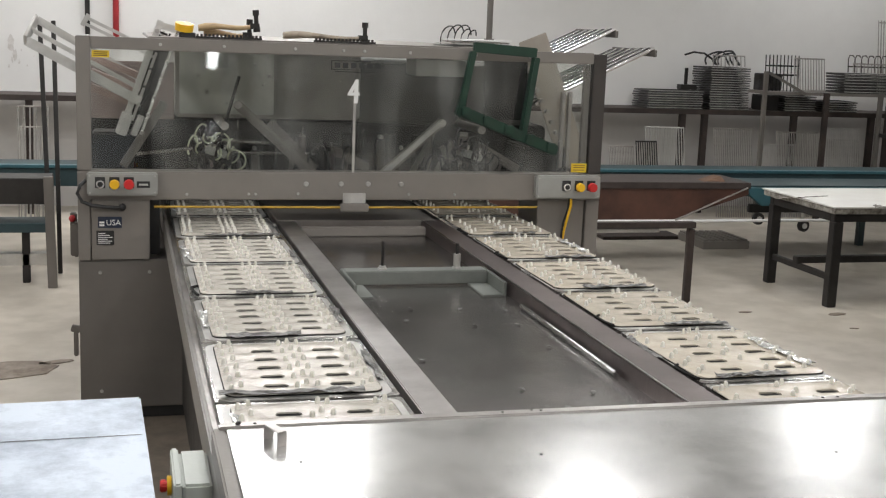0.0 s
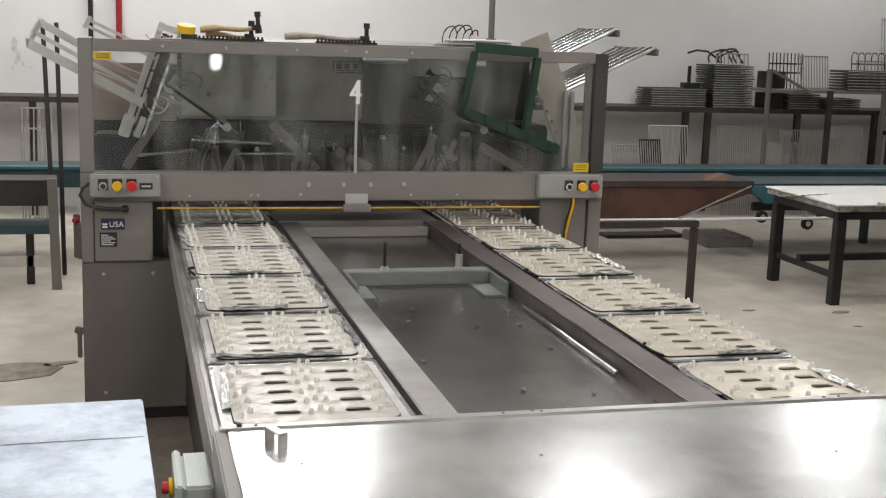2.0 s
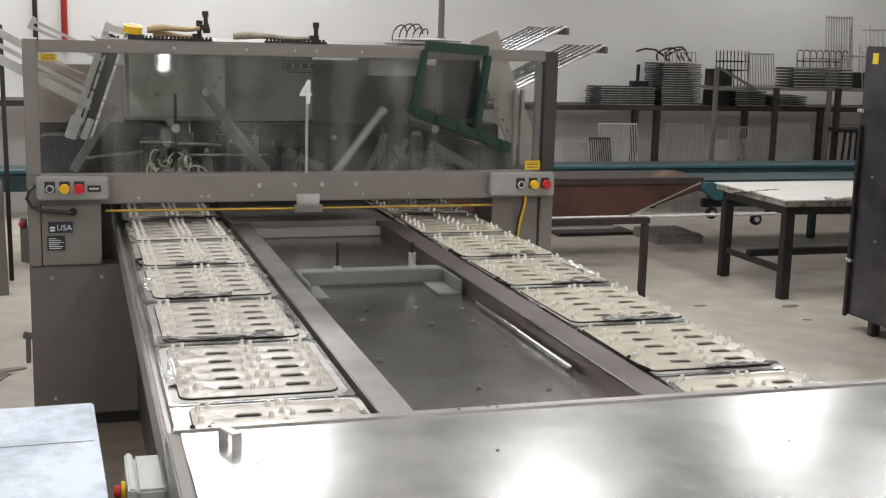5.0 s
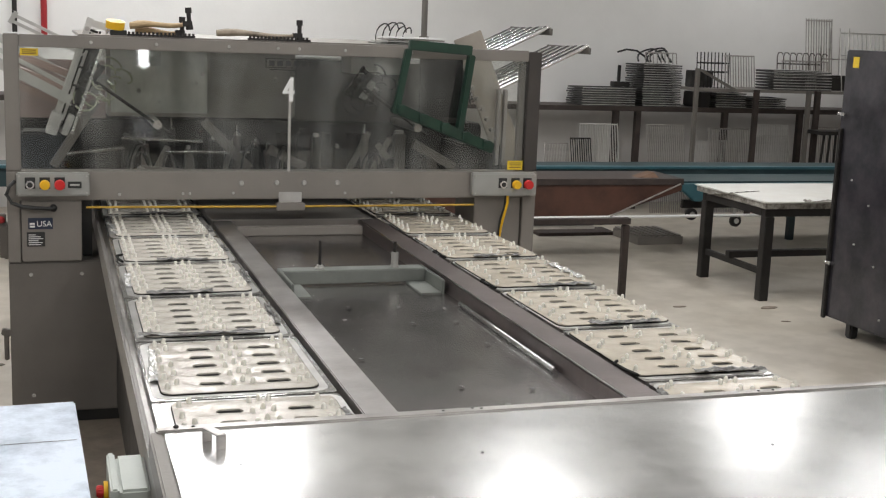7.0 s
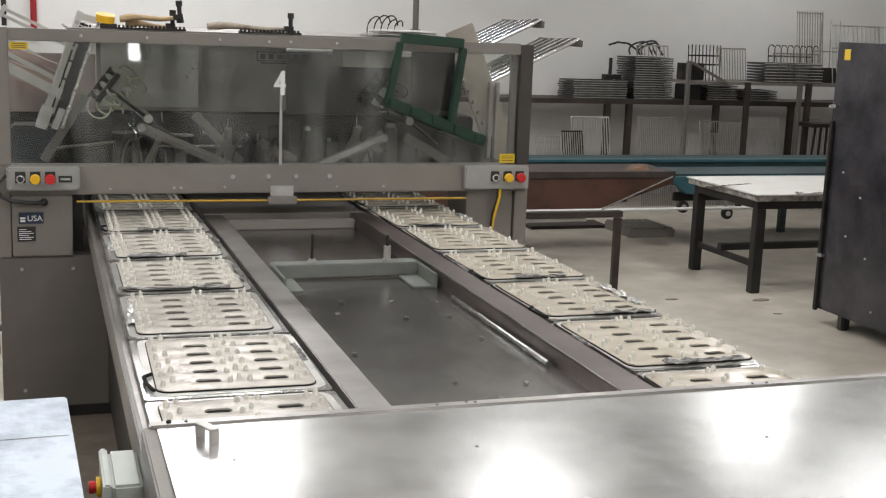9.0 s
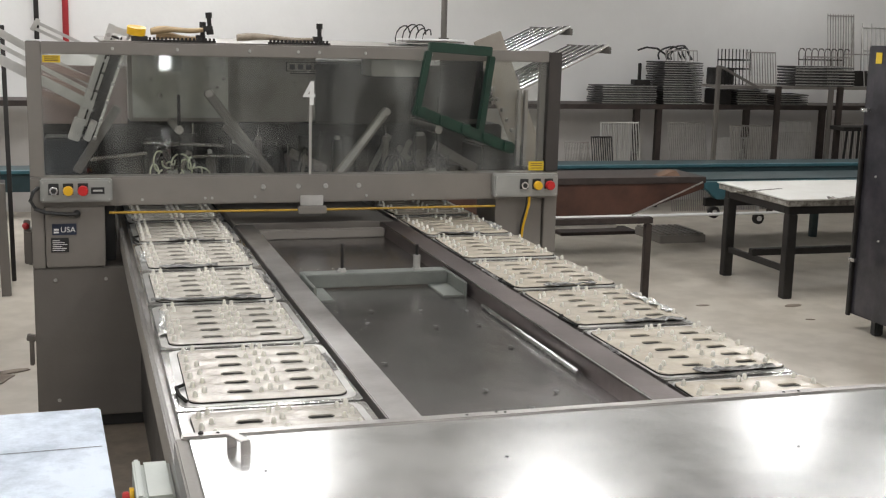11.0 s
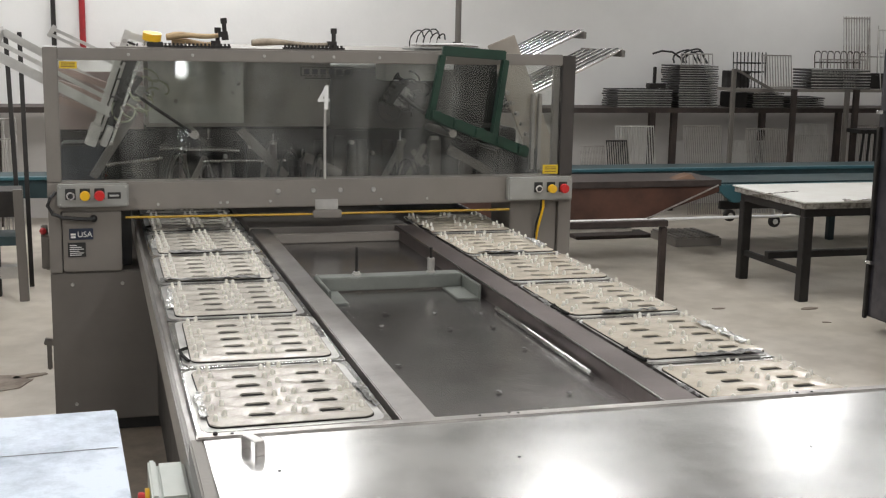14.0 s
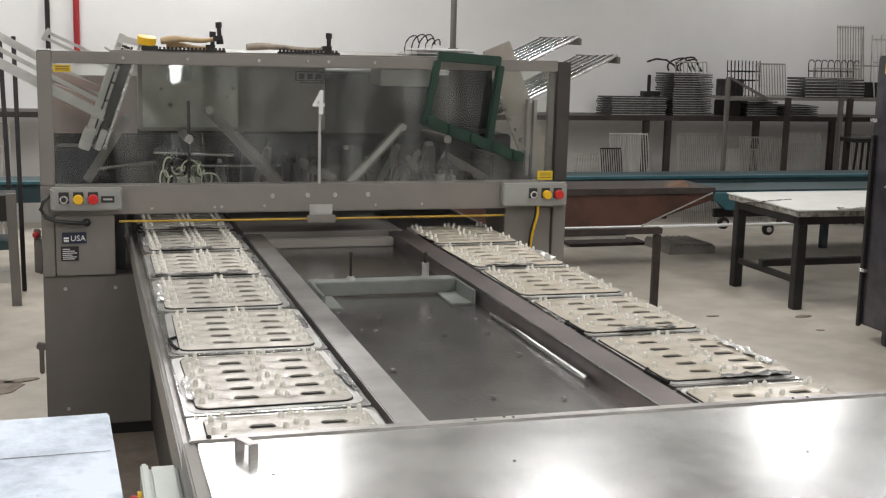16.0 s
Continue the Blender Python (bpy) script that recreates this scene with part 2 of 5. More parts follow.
def floor_material():
    """Sealed concrete: broad wear, fine grain, damp dark blotches."""
    m = mat("sealed_concrete", (0.60, 0.55, 0.47), (0.48, 0.435, 0.37), 0.36, 0.0, 0.7, 0.12, 50, 0.14)
    nt = m.node_tree
    n, li = nt.nodes, nt.links
    p = n["Principled BSDF"]
    old = p.inputs["Base Color"].links[0].from_socket
    tc, no, cr, mx = n.new("ShaderNodeTexCoord"), n.new("ShaderNodeTexNoise"), n.new("ShaderNodeValToRGB"), n.new("ShaderNodeMixRGB")
    no.inputs["Scale"].default_value, no.inputs["Detail"].default_value = 4.5, 9
    li.new(tc.outputs["Object"], no.inputs[0])
    cr.color_ramp.elements[0].position, cr.color_ramp.elements[1].position = 0.40, 0.60
    cr.color_ramp.elements[0].color = (0.72, 0.70, 0.67, 1)
    li.new(no.outputs[0], cr.inputs[0])
    mx.blend_type, mx.inputs[0].default_value = "MULTIPLY", 0.55
    li.new(old, mx.inputs[1])
    li.new(cr.outputs[0], mx.inputs[2])
    li.new(mx.outputs[0], p.inputs["Base Color"])
    return m


FLOORM = floor_material()


# ---- mesh helpers ----
def box(bm, x0, x1, y0, y1, z0, z1, m=None):
    made = bmesh.ops.create_cube(bm, size=1.0, matrix=Matrix.Translation(((x0 + x1) / 2, (y0 + y1) / 2, (z0 + z1) / 2)) @ Matrix.Diagonal((x1 - x0, y1 - y0, z1 - z0, 1)))
    if m:
        bmesh.ops.transform(bm, matrix=m, verts=made["verts"])
    return made["verts"]


def along(p, q, up=(0, 0, 1)):
    """A frame at p whose x runs to q."""
    d = (Vector(q) - Vector(p)).normalized()
    u = Vector(up)
    if abs(d.dot(u)) > 0.98:
        u = Vector((0, 1, 0))
    y = u.cross(d).normalized()
    z = d.cross(y)
    m = Matrix((d, y, z)).transposed().to_4x4()
    m.translation = Vector(p)
    return m


def bar(bm, p, q, w, h, up=(0, 0, 1)):
    """A square bar from p to q."""
    return box(bm, 0, (Vector(q) - Vector(p)).length, -w / 2, w / 2, -h / 2, h / 2, along(p, q, up))


def tube(bm, p, q, r, seg=10, r2=None):
    n = (Vector(q) - Vector(p)).length
    m = along(p, q) @ Matrix.Translation((n / 2, 0, 0)) @ Matrix.Rotation(radians(90), 4, "Y")
    return bmesh.ops.create_cone(bm, cap_ends=True, segments=seg, radius1=r, radius2=r if r2 is None else r2, depth=n, matrix=m)["verts"]


def hose(bm, pts, r, seg=7, closed=False):
    """A round tube along a polyline."""
    pts = [Vector(p) for p in pts]
    rings = []
    for i, p in enumerate(pts):
        a = pts[i - 1] if i or closed else p
        b = pts[(i + 1) % len(pts)] if i < len(pts) - 1 or closed else p
        m = along(p, p + (b - a))
        rings.append([bm.verts.new(m @ Vector((0, r * math.cos(k * math.tau / seg), r * math.sin(k * math.tau / seg)))) for k in range(seg)])
    for i in range(len(rings) - (0 if closed else 1)):
        a, b = rings[i], rings[(i + 1) % len(rings)]
        for k in range(seg):
            bm.faces.new((a[k], a[(k + 1) % seg], b[(k + 1) % seg], b[k]))
    if not closed:
        bm.faces.new(rings[0][::-1]), bm.faces.new(rings[-1])


def part(name, bm, material, parent=None, label="", bevel=0.0, smooth=False, m=None):
    """Links a bmesh as ONE mesh object under a thing or a part."""
    if bevel:
        bmesh.ops.bevel(bm, geom=bm.edges[:] + bm.verts[:], offset=bevel, segments=2, affect="EDGES", clamp_overlap=True)
    bmesh.ops.recalc_face_normals(bm, faces=bm.faces[:])
    me = bpy.data.meshes.new(name)
    bm.to_mesh(me)
    bm.free()
    me.materials.append(material)
    if smooth:
        for f in me.polygons:
            f.use_smooth = True
        me.set_sharp_from_angle(angle=radians(40))
    ob = new(name, me)
    if parent:
        ob.parent = parent
    if label:
        ob["label"] = label
    if m:
        ob.matrix_basis = m
    return ob


def again(name, ob, parent, m):
    """The same mesh once more, as an object of its own."""
    o = new(name, ob.data)
    o.parent = parent
    o.matrix_basis = m
    return o


def boxes(name, rows, material, parent=None, label="", bevel=0.004):
    bm = bmesh.new()
    for r in rows:
        box(bm, *r)
    return part(name, bm, material, parent, label, bevel)


def tubes(name, rows, r, material, parent=None, label="", seg=10):
    bm = bmesh.new()
    for p, q in rows:
        tube(bm, p, q, r, seg)
    return part(name, bm, material, parent, label, 0, True)


def bars(name, rows, w, h, material, parent=None, label="", bevel=0.002, up=(0, 0, 1)):
    bm = bmesh.new()
    for p, q in rows:
        bar(bm, p, q, w, h, up)
    return part(name, bm, material, parent, label, bevel)


def thing(name, label, category, at=(0, 0, 0), group=""):
    ob = new(name)
    ob.empty_display_size = 0.1
    ob.location = at
    return tagged(ob, label, category, group)


def lettering(name, words, size, material, parent, m, label=""):
    c = bpy.data.curves.new(name, "FONT")
    c.body, c.size, c.extrude, c.align_x = words, size, 0.0015, "CENTER"
    tmp = new("lettering", c)
    bpy.context.view_layer.update()
    me = bpy.data.meshes.new_from_object(tmp.evaluated_get(bpy.context.evaluated_depsgraph_get()))
    bpy.data.objects.remove(tmp)
    me.name = name
    me.materials.clear()
    me.materials.append(material)
    ob = new(name, me)
    ob.parent = parent
    ob.matrix_basis = m
    if label:
        ob["label"] = label
    return ob


# ---- the hall ----
X0, X1, Y0, Y1 = -6.0, 13.0, -9.5, 6.5


def hall():
    bm = bmesh.new()
    box(bm, X0 - 0.2, X1 + 0.2, Y0 - 0.2, Y1 + 0.2, -0.2, 0.0)
    tagged(part("floor", bm, FLOORM), "worn sealed grey-beige concrete floor", "floor", kind="structure")
    bm = bmesh.new()
    box(bm, X0 - 0.2, X1 + 0.2, Y0 - 0.2, Y1 + 0.2, CEILING, CEILING + 0.2)
    tagged(part("ceiling", bm, CEILM), "plain white ceiling", "ceiling", kind="structure")
    for name, r in (("wall_north", (X0, X1, Y1, Y1 + 0.2)), ("wall_south", (X0, X1, Y0 - 0.2, Y0)), ("wall_west", (X0 - 0.2, X0, Y0, Y1)), ("wall_east", (X1, X1 + 0.2, Y0, Y1))):
        bm = bmesh.new()
        box(bm, *r, 0.0, CEILING)
        tagged(part(name, bm, WALLM), "white painted wall with faint scuffs", "wall", kind="structure")
    d = thing("door_1", "dark door with a small bright lit window", "door", (1.23, Y0, 0))
    d["kind"] = "structure"
    boxes("leaf", [(-0.45, 0.45, 0.0, 0.05, 0.0, 2.05)], HOUSING, d)
    boxes("pane", [(-0.05, 0.06, 0.051, 0.056, 1.22, 1.46)], DAYPANE, d, "brightly lit pane", 0)
    # greyer band on the wall, up to just below the shelf board
    bm = bmesh.new()
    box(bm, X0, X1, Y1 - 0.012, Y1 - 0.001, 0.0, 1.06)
    tagged(part("trim", bm, LOWWALL), "greyer lower band of the wall behind the shelf", "wall", kind="structure")


def ceiling_lights():
    first = None
    for x, y in LAMPS:
        if first is None:
            first = thing("ceiling_light", "white fluorescent ceiling light with glowing diffuser", "ceiling light", (x, y, CEILING), "ceiling lights")
            boxes("housing", [(-0.2, 0.2, -0.62, 0.62, -0.09, -0.002)], WHITE, first)
            boxes("diffuser", [(-0.17, 0.17, -0.59, 0.59, -0.1, -0.091)], TUBE, first, bevel=0.002)
        else:
            copy_thing(first, pose(x, y, CEILING))
        la = bpy.data.lights.new("ceiling_lamp", "AREA")
        la.shape, la.size, la.size_y, la.energy, la.color = "RECTANGLE", 0.34, 1.18, LAMP_WATTS, (0.98, 0.985, 1.0)
        lo = new("ceiling_lamp", la)
        lo.location = (x, y, CEILING - 0.108)


LAMP_WATTS = 34
hall()
ceiling_lights()


# ---- the conveyor ----
ZC = 0.90       # top of the tray carriers
PITCH = 0.556
LX0, LX1 = 0.385, 0.845   # left lane
RX0, RX1 = 1.645, 2.035     # right lane
YN, YF = -5.0, 2.5


def conveyor():
    c = thing("conveyor_table", "long steel shuttle conveyor table with two tray lanes", "conveyor", (0, 0, 0))
    boxes("lane_bed", [(LX0 - 0.006, LX1 + 0.005, YN, YF, 0.80, 0.874)], STEEL, c)
    boxes("lane_bed", [(RX0 - 0.005, RX1 + 0.012, YN, YF, 0.80, 0.874)], STEEL, c)
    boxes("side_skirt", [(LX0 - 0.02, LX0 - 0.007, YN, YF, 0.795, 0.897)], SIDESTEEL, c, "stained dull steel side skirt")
    boxes("side_skirt", [(RX1 + 0.012, RX1 + 0.026, YN, YF, 0.42, 0.892)], STEEL, c)
    boxes("rail_strip", [(LX1 + 0.018, 0.947, YN, 0.02, 0.80, 0.902)], STEEL, c, "smooth steel strip along the tray lane", 0.003)
    boxes("inner_rail", [(1.533, RX0 - 0.01, YN, 0.05, 0.79, 0.902)], RAILSTEEL, c, "worn brown steel inner rail", 0.004)
    # thin bright strip paints the highlight on the rail's top edge
    boxes("worn_edge", [(1.5335, 1.538, YN, 0.05, 0.9022, 0.9034)], CHROME, c, "painted glint along the rail edge", 0)
    boxes("pit_sheet", [(0.947, 1.533, YN, 0.0, 0.80, 0.848)], PITSTEEL, c, "oily grey steel sheet in the recess", 0)
    boxes("cross_beam", [(0.949, 1.531, -0.09, -0.04, 0.8485, 0.888)], PAINT, c, "", 0.004)
    boxes("cross_plate", [(0.86, 1.60, 0.02, 1.2, 0.86, 0.905)], PAINT_DARK, c, "", 0.003)
    # black panel is added, it stands in for the dark under the lane
    boxes("under_panel", [(0.44, 0.46, YN, -0.02, 0.08, 0.80)], IRON, c, "added black panel for the shade under the conveyor")
    for x in (0.52, 1.2, 1.95):
        for y in (-4.6, -2.2, -0.3):
            boxes("leg", [(x - 0.03, x + 0.03, y - 0.03, y + 0.03, 0.0, 0.80)], IRON, c)
    # bolts along the edge of the strip
    b0 = None
    for i in range(9):
        y = -2.85 + i * 0.33
        if b0 is None:
            bm = bmesh.new()
            bmesh.ops.create_cone(bm, cap_ends=True, segments=6, radius1=0.007, radius2=0.006, depth=0.006)
            b0 = part("bolt", bm, IRON, c, "", 0, False, pose(0.965, y, 0.851))
        else:
            again("bolt", b0, c, pose(0.962 + 0.02 * (i % 2), y, 0.851))
    return c


def bracket():
    b = thing("height_stop_bracket", "grey-green painted steel channel bracket in the recess", "bracket", (0, 0, 0.848))
    y = -1.13
    bm = bmesh.new()
    box(bm, 0.972, 1.508, y - 0.012, y + 0.0, 0.006, 0.054)
    box(bm, 0.972, 1.508, y, y + 0.07, 0.044, 0.054)
    part("channel", bm, BRACKET, b, "", 0.003)
    for x0, x1 in ((0.962, 0.972), (1.508, 1.518)):
        bm = bmesh.new()
        box(bm, x0, x1, y - 0.22, y + 0.07, 0.0, 0.054)
        part("end_plate", bm, BRACKET, b, "", 0.003)
    for x0, x1 in ((0.972, 1.035), (1.43, 1.508)):
        bm = bmesh.new()
        box(bm, x0, x1, y - 0.22, y - 0.014, 0.0, 0.008)
        part("foot", bm, BRACKET, b, "", 0.002)
    for x, h, fat in ((1.115, 0.14, 0.006), (1.40, 0.13, 0.006)):
        rod = tubes("threaded_rod", [((x, y + 0.035, 0.05), (x, y + 0.035, 0.05 + h - 0.03))], fat, IRON, b)
        bm = bmesh.new()
        tube(bm, (x, y + 0.035, 0.0545), (x, y + 0.035, 0.060), 0.018, 12)
        tube(bm, (x, y + 0.035, 0.060), (x, y + 0.035, 0.068), 0.013, 6)
        if x > 1.2:
            tube(bm, (x, y + 0.035, 0.068), (x, y + 0.035, 0.11), 0.014, 8)
        part("nut", bm, ALU, rod)


def steel_rod():
    bm = bmesh.new()
    tube(bm, (1.516, -2.37, 0.858), (1.514, -1.54, 0.858), 0.0095, 10)
    tagged(part("steel_rod", bm, CHROME, None, "", 0, True), "loose polished steel rod lying in the recess", "rod")
    rnd = random.Random(5)
    scrap0 = None
    for i in range(12):
        x, y = rnd.uniform(1.0, 1.45), rnd.uniform(-2.8, -1.4)
        m = pose(x, y, 0.8485, 0, 0, rnd.uniform(0, 180))
        if scrap0 is None:
            bm = bmesh.new()
            vs = [bm.verts.new((a * 0.009, b * 0.006, 0.0005 + 0.003 * ((a + b) % 2))) for a, b in ((-1, -1), (0.4, -1.2), (1.2, 0.1), (0.3, 1), (-0.9, 0.7))]
            f = bm.faces.new(vs)
            r = bmesh.ops.extrude_face_region(bm, geom=[f])
            bmesh.ops.translate(bm, vec=(0, 0, 0.002), verts=[v for v in r["geom"] if isinstance(v, bmesh.types.BMVert)])
            scrap0 = tagged(part("film_scrap", bm, TAPE, None, m=m), "small torn scrap of film on the steel sheet", "scrap", "film scraps")
        else:
            copy_thing(scrap0, m)


# ---- tray carriers ----
def sheet(bm, w, l, z0, z1, holes, corner, step=0.0):
    """A sheet, centred, with round corners and holes through it, cut finely where it has relief."""
    fx = [-w / 2 + corner + step * i + 0.0003 for i in range(int((w - 2 * corner) / step))] if step else []
    fy = [-l / 2 + corner + step * i + 0.0003 for i in range(int((l - 2 * corner) / step))] if step else []
    xs = sorted({*fx, -w / 2, -w / 2 + corner, w / 2 - corner, w / 2, *[h[0] for h in holes], *[h[1] for h in holes]})
    ys = sorted({*fy, -l / 2, -l / 2 + corner, l / 2 - corner, l / 2, *[h[2] for h in holes], *[h[3] for h in holes]})
    pts = {}

    def v(x, y):
        k = (round(x, 5), round(y, 5))
        if k not in pts:
            pts[k] = bm.verts.new((x, y, z0))
        return pts[k]

    faces = []
    for i in range(len(xs) - 1):
        for j in range(len(ys) - 1):
            cx, cy = (xs[i] + xs[i + 1]) / 2, (ys[j] + ys[j + 1]) / 2
            if any(h[0] < cx < h[1] and h[2] < cy < h[3] for h in holes):
                continue
            sx, sy = (cx > 0) * 2 - 1, (cy > 0) * 2 - 1
            if abs(cx) > w / 2 - corner and abs(cy) > l / 2 - corner:
                ox, oy = sx * (w / 2 - corner), sy * (l / 2 - corner)
                arc = [v(ox + sx * corner * math.sin(a * math.pi / 8), oy + sy * corner * math.cos(a * math.pi / 8)) for a in range(5)]
                faces.append(bm.faces.new([v(ox, oy)] + (arc if sx * sy > 0 else arc)))
            else:
                faces.append(bm.faces.new((v(xs[i], ys[j]), v(xs[i + 1], ys[j]), v(xs[i + 1], ys[j + 1]), v(xs[i], ys[j + 1]))))
    bmesh.ops.recalc_face_normals(bm, faces=faces)
    r = bmesh.ops.extrude_face_region(bm, geom=faces)
    bmesh.ops.translate(bm, vec=(0, 0, z1 - z0), verts=[g for g in r["geom"] if isinstance(g, bmesh.types.BMVert)])


TW, TL = 0.385, 0.475
SLOT_X, SLOT_Y0, SLOT_DY = (-0.066, 0.100), -0.176, 0.081
# each slot has stepped, rounded ends
SLOTS = [(x - w, x + w, SLOT_Y0 + j * SLOT_DY - h, SLOT_Y0 + j * SLOT_DY + h)
         for x in SLOT_X for j in range(5) for w, h in ((0.031, 0.006), (0.0285, 0.010), (0.025, 0.0145))]


def tray_relief(x, y):
    """Height of the formed sheet: ribs between the slots, a rolled border, slack."""
    z = 0.0012 * noise.noise((x * 22, y * 22, 0.3))
    for cx in SLOT_X:
        near = max(0.0, 1 - (abs(x - cx) / 0.062) ** 2)
        if abs(y) < 0.215:
            z -= 0.0020 * near * math.cos((y - SLOT_Y0) / SLOT_DY * math.tau)
    edge = min(TW / 2 - abs(x), TL / 2 - abs(y))
    return z - 0.003 * max(0.0, 1 - edge / 0.012)


def crumple(rnd, length, width, seed):
    """A crumpled strip of film."""
    bm = bmesh.new()
    nx, ny = 18, 5
    g = []
    for i in range(nx + 1):
        row = []
        for j in range(ny + 1):
            x = -length / 2 + length * i / nx
            y = (j / ny - 0.5) * width * (0.6 + 0.5 * noise.noise((x * 9 + seed, 0, 0)))
            z = 0.004 + 0.012 * abs(noise.noise((x * 30, y * 40, seed))) + 0.008 * abs(noise.noise((x * 90, y * 90, seed + 3)))
            row.append(bm.verts.new((x, y + 0.012 * noise.noise((x * 12, seed, 1)), z)))
        g.append(row)
    for i in range(nx):
        for j in range(ny):
            bm.faces.new((g[i][j], g[i + 1][j], g[i + 1][j + 1], g[i][j + 1]))
    fs = bm.faces[:]
    r = bmesh.ops.extrude_face_region(bm, geom=fs)
    bmesh.ops.translate(bm, vec=(0, 0, -0.0012), verts=[v for v in r["geom"] if isinstance(v, bmesh.types.BMVert)])
    return bm


shared = {}


def shared_meshes():
    bm = bmesh.new()
    sheet(bm, 0.45, PITCH - 0.012, -0.016, -0.006, [], 0.012)
    shared["plate"] = bm
    bm = bmesh.new()
    sheet(bm, TW + 0.004, TL + 0.006, -0.0045, -0.0018, [], 0.03)
    shared["pad"] = bm
    bm = bmesh.new()
    sheet(bm, 0.43, TL + 0.045, -0.0058, -0.0046, [], 0.036)
    shared["flange"] = bm
    bm = bmesh.new()
    sheet(bm, TW, TL, -0.0009, 0.003, SLOTS, 0.028, 0.012)
    for v in bm.verts:
        v.co.z += tray_relief(v.co.x, v.co.y)
    shared["sheet"] = bm
    bm = bmesh.new()
    prof = ((-0.002, 0.0076), (0.005, 0.0062), (0.0095, 0.0060), (0.0135, 0.0042), (0.0155, 0.0016))
    rings = [[bm.verts.new((q * math.cos(k * math.tau / 9), q * math.sin(k * math.tau / 9), z)) for k in range(9)] for z, q in prof]
    for u, w in zip(rings, rings[1:]):
        for k in range(9):
            bm.faces.new((u[k], u[(k + 1) % 9], w[(k + 1) % 9], w[k]))
    bm.faces.new(rings[-1])
    shared["stud"] = bm


STUD_AT = []
for j in range(6):
    y = -0.2 + j * 0.08
    for x, s in ((-0.177, 0), (-0.152, 0.03), (-0.016, 0.004), (0.010, 0.032), (0.033, 0.012), (0.148, 0.004), (0.174, 0.032)):
        STUD_AT.append((x, min(0.222, y + s)))


def tray(first, m, lane, k):
    """One tray on its carrier plate."""
    rnd = random.Random(lane * 100 + k)
    t = thing("blister_tray", ("cloudy plastic tray with slots and studs on a scuffed steel carrier"), "tray", group="trays on the conveyor")
    skew = pose(rnd.uniform(-0.006, 0.006), rnd.uniform(-0.008, 0.008), 0, 0, 0, rnd.uniform(-1.2, 1.2))
    if first is None:
        shared_meshes()
        p = [part("carrier_plate", shared["plate"], CARRIER, t, "scuffed steel carrier plate"),
             part("tray_flange", shared["flange"], SKIRT, t, "bright flange round the tray", m=skew),
             part("rubber_pad", shared["pad"], RUBBER, t, "black rubber pad", m=skew),
             part("tray_sheet", shared["sheet"], BLISTER, t, "cloudy slotted plastic sheet", 0, True, skew)]
        s = part("stud", shared["stud"], STUD, p[3], "", 0, True, pose(*STUD_AT[0], 0.003))
        yellowed = p[3].data.copy()
        yellowed.materials[0] = BLISTER_TAN
        first = (*[q.data for q in p], s.data, yellowed)
        sheet_ob = p[3]
        todo = STUD_AT[1:]
    else:
        for n, me, mm, lab in (("carrier_plate", first[0], Matrix(), "scuffed steel carrier plate"), ("tray_flange", first[1], skew, "bright flange round the tray"),
                               ("rubber_pad", first[2], skew, "black rubber pad"), ("tray_sheet", first[5 if lane else 3], skew, "cloudy slotted plastic sheet")):
            o = new(n, me)
            o.parent, o.matrix_basis, o["label"] = t, mm, lab
            sheet_ob = o
        todo = STUD_AT
    for x, y in todo:
        if rnd.random() < (0.02 if lane == 0 else 0.22):
            continue
        o = new("stud", first[4])
        o.parent = sheet_ob
        o.matrix_basis = pose(x + rnd.uniform(-0.0012, 0.0012), y + rnd.uniform(-0.0015, 0.0015), 0.003, rnd.uniform(-4, 4), rnd.uniform(-4, 4))
    if rnd.random() < 0.65:
        n = rnd.uniform(0.18, 0.36)
        bm = crumple(rnd, n, 0.05, k * 7 + lane)
        part("torn_film", bm, TAPE, t, "crumpled grubby film along the edge", m=pose(rnd.uniform(-0.05, 0.08), -TL / 2 - 0.004, -0.002, 0, 0, rnd.uniform(-3, 5)))
    if rnd.random() < 0.8:
        bm = crumple(rnd, rnd.uniform(0.1, 0.3), 0.03, k * 5 + 50 + lane)
        sx = 1 if lane == 0 else -1
        part("torn_film", bm, TAPE, t, "crumpled grubby film along the edge", m=pose(sx * (TW / 2 + 0.014), rnd.uniform(-0.12, 0.1), -0.008, 0, 0, 90 + rnd.uniform(-5, 5)))
    if rnd.random() < 0.5:
        bm = bmesh.new()
        sx = -1
        y0 = rnd.uniform(-0.15, 0.0)
        hose(bm, [(sx * (TW / 2 + 0.0), y0, 0.002), (sx * (TW / 2 + 0.022), y0 - 0.03, 0.004), (sx * (TW / 2 + 0.018), y0 - 0.09, 0.003), (sx * (TW / 2 + 0.006), y0 - 0.14, 0.002)], 0.005, 5)
        part("rubber_edge", bm, RUBBER, t, "loose black rubber edge")
    if lane:
        for ch in t.children:
            if ch.name.startswith(("carrier_plate", "tray_flange")):
                ch.matrix_basis = Matrix.Diagonal((0.86 if ch.name[0] == "c" else 0.91, 1, 1, 1))
        if k % 3 == 1:
            bm = crumple(rnd, rnd.uniform(0.22, 0.4), 0.06, k * 11 + 3)
            part("silver_film", bm, FILM, t, "crumpled bright film along the edge", m=pose(TW / 2 - 0.022, rnd.uniform(-0.1, 0.0), 0.001, 0, 0, 90 + rnd.uniform(-6, 6)))
    elif k % 2:
        bm = crumple(rnd, rnd.uniform(0.2, 0.3), 0.035, k * 13 + 1)
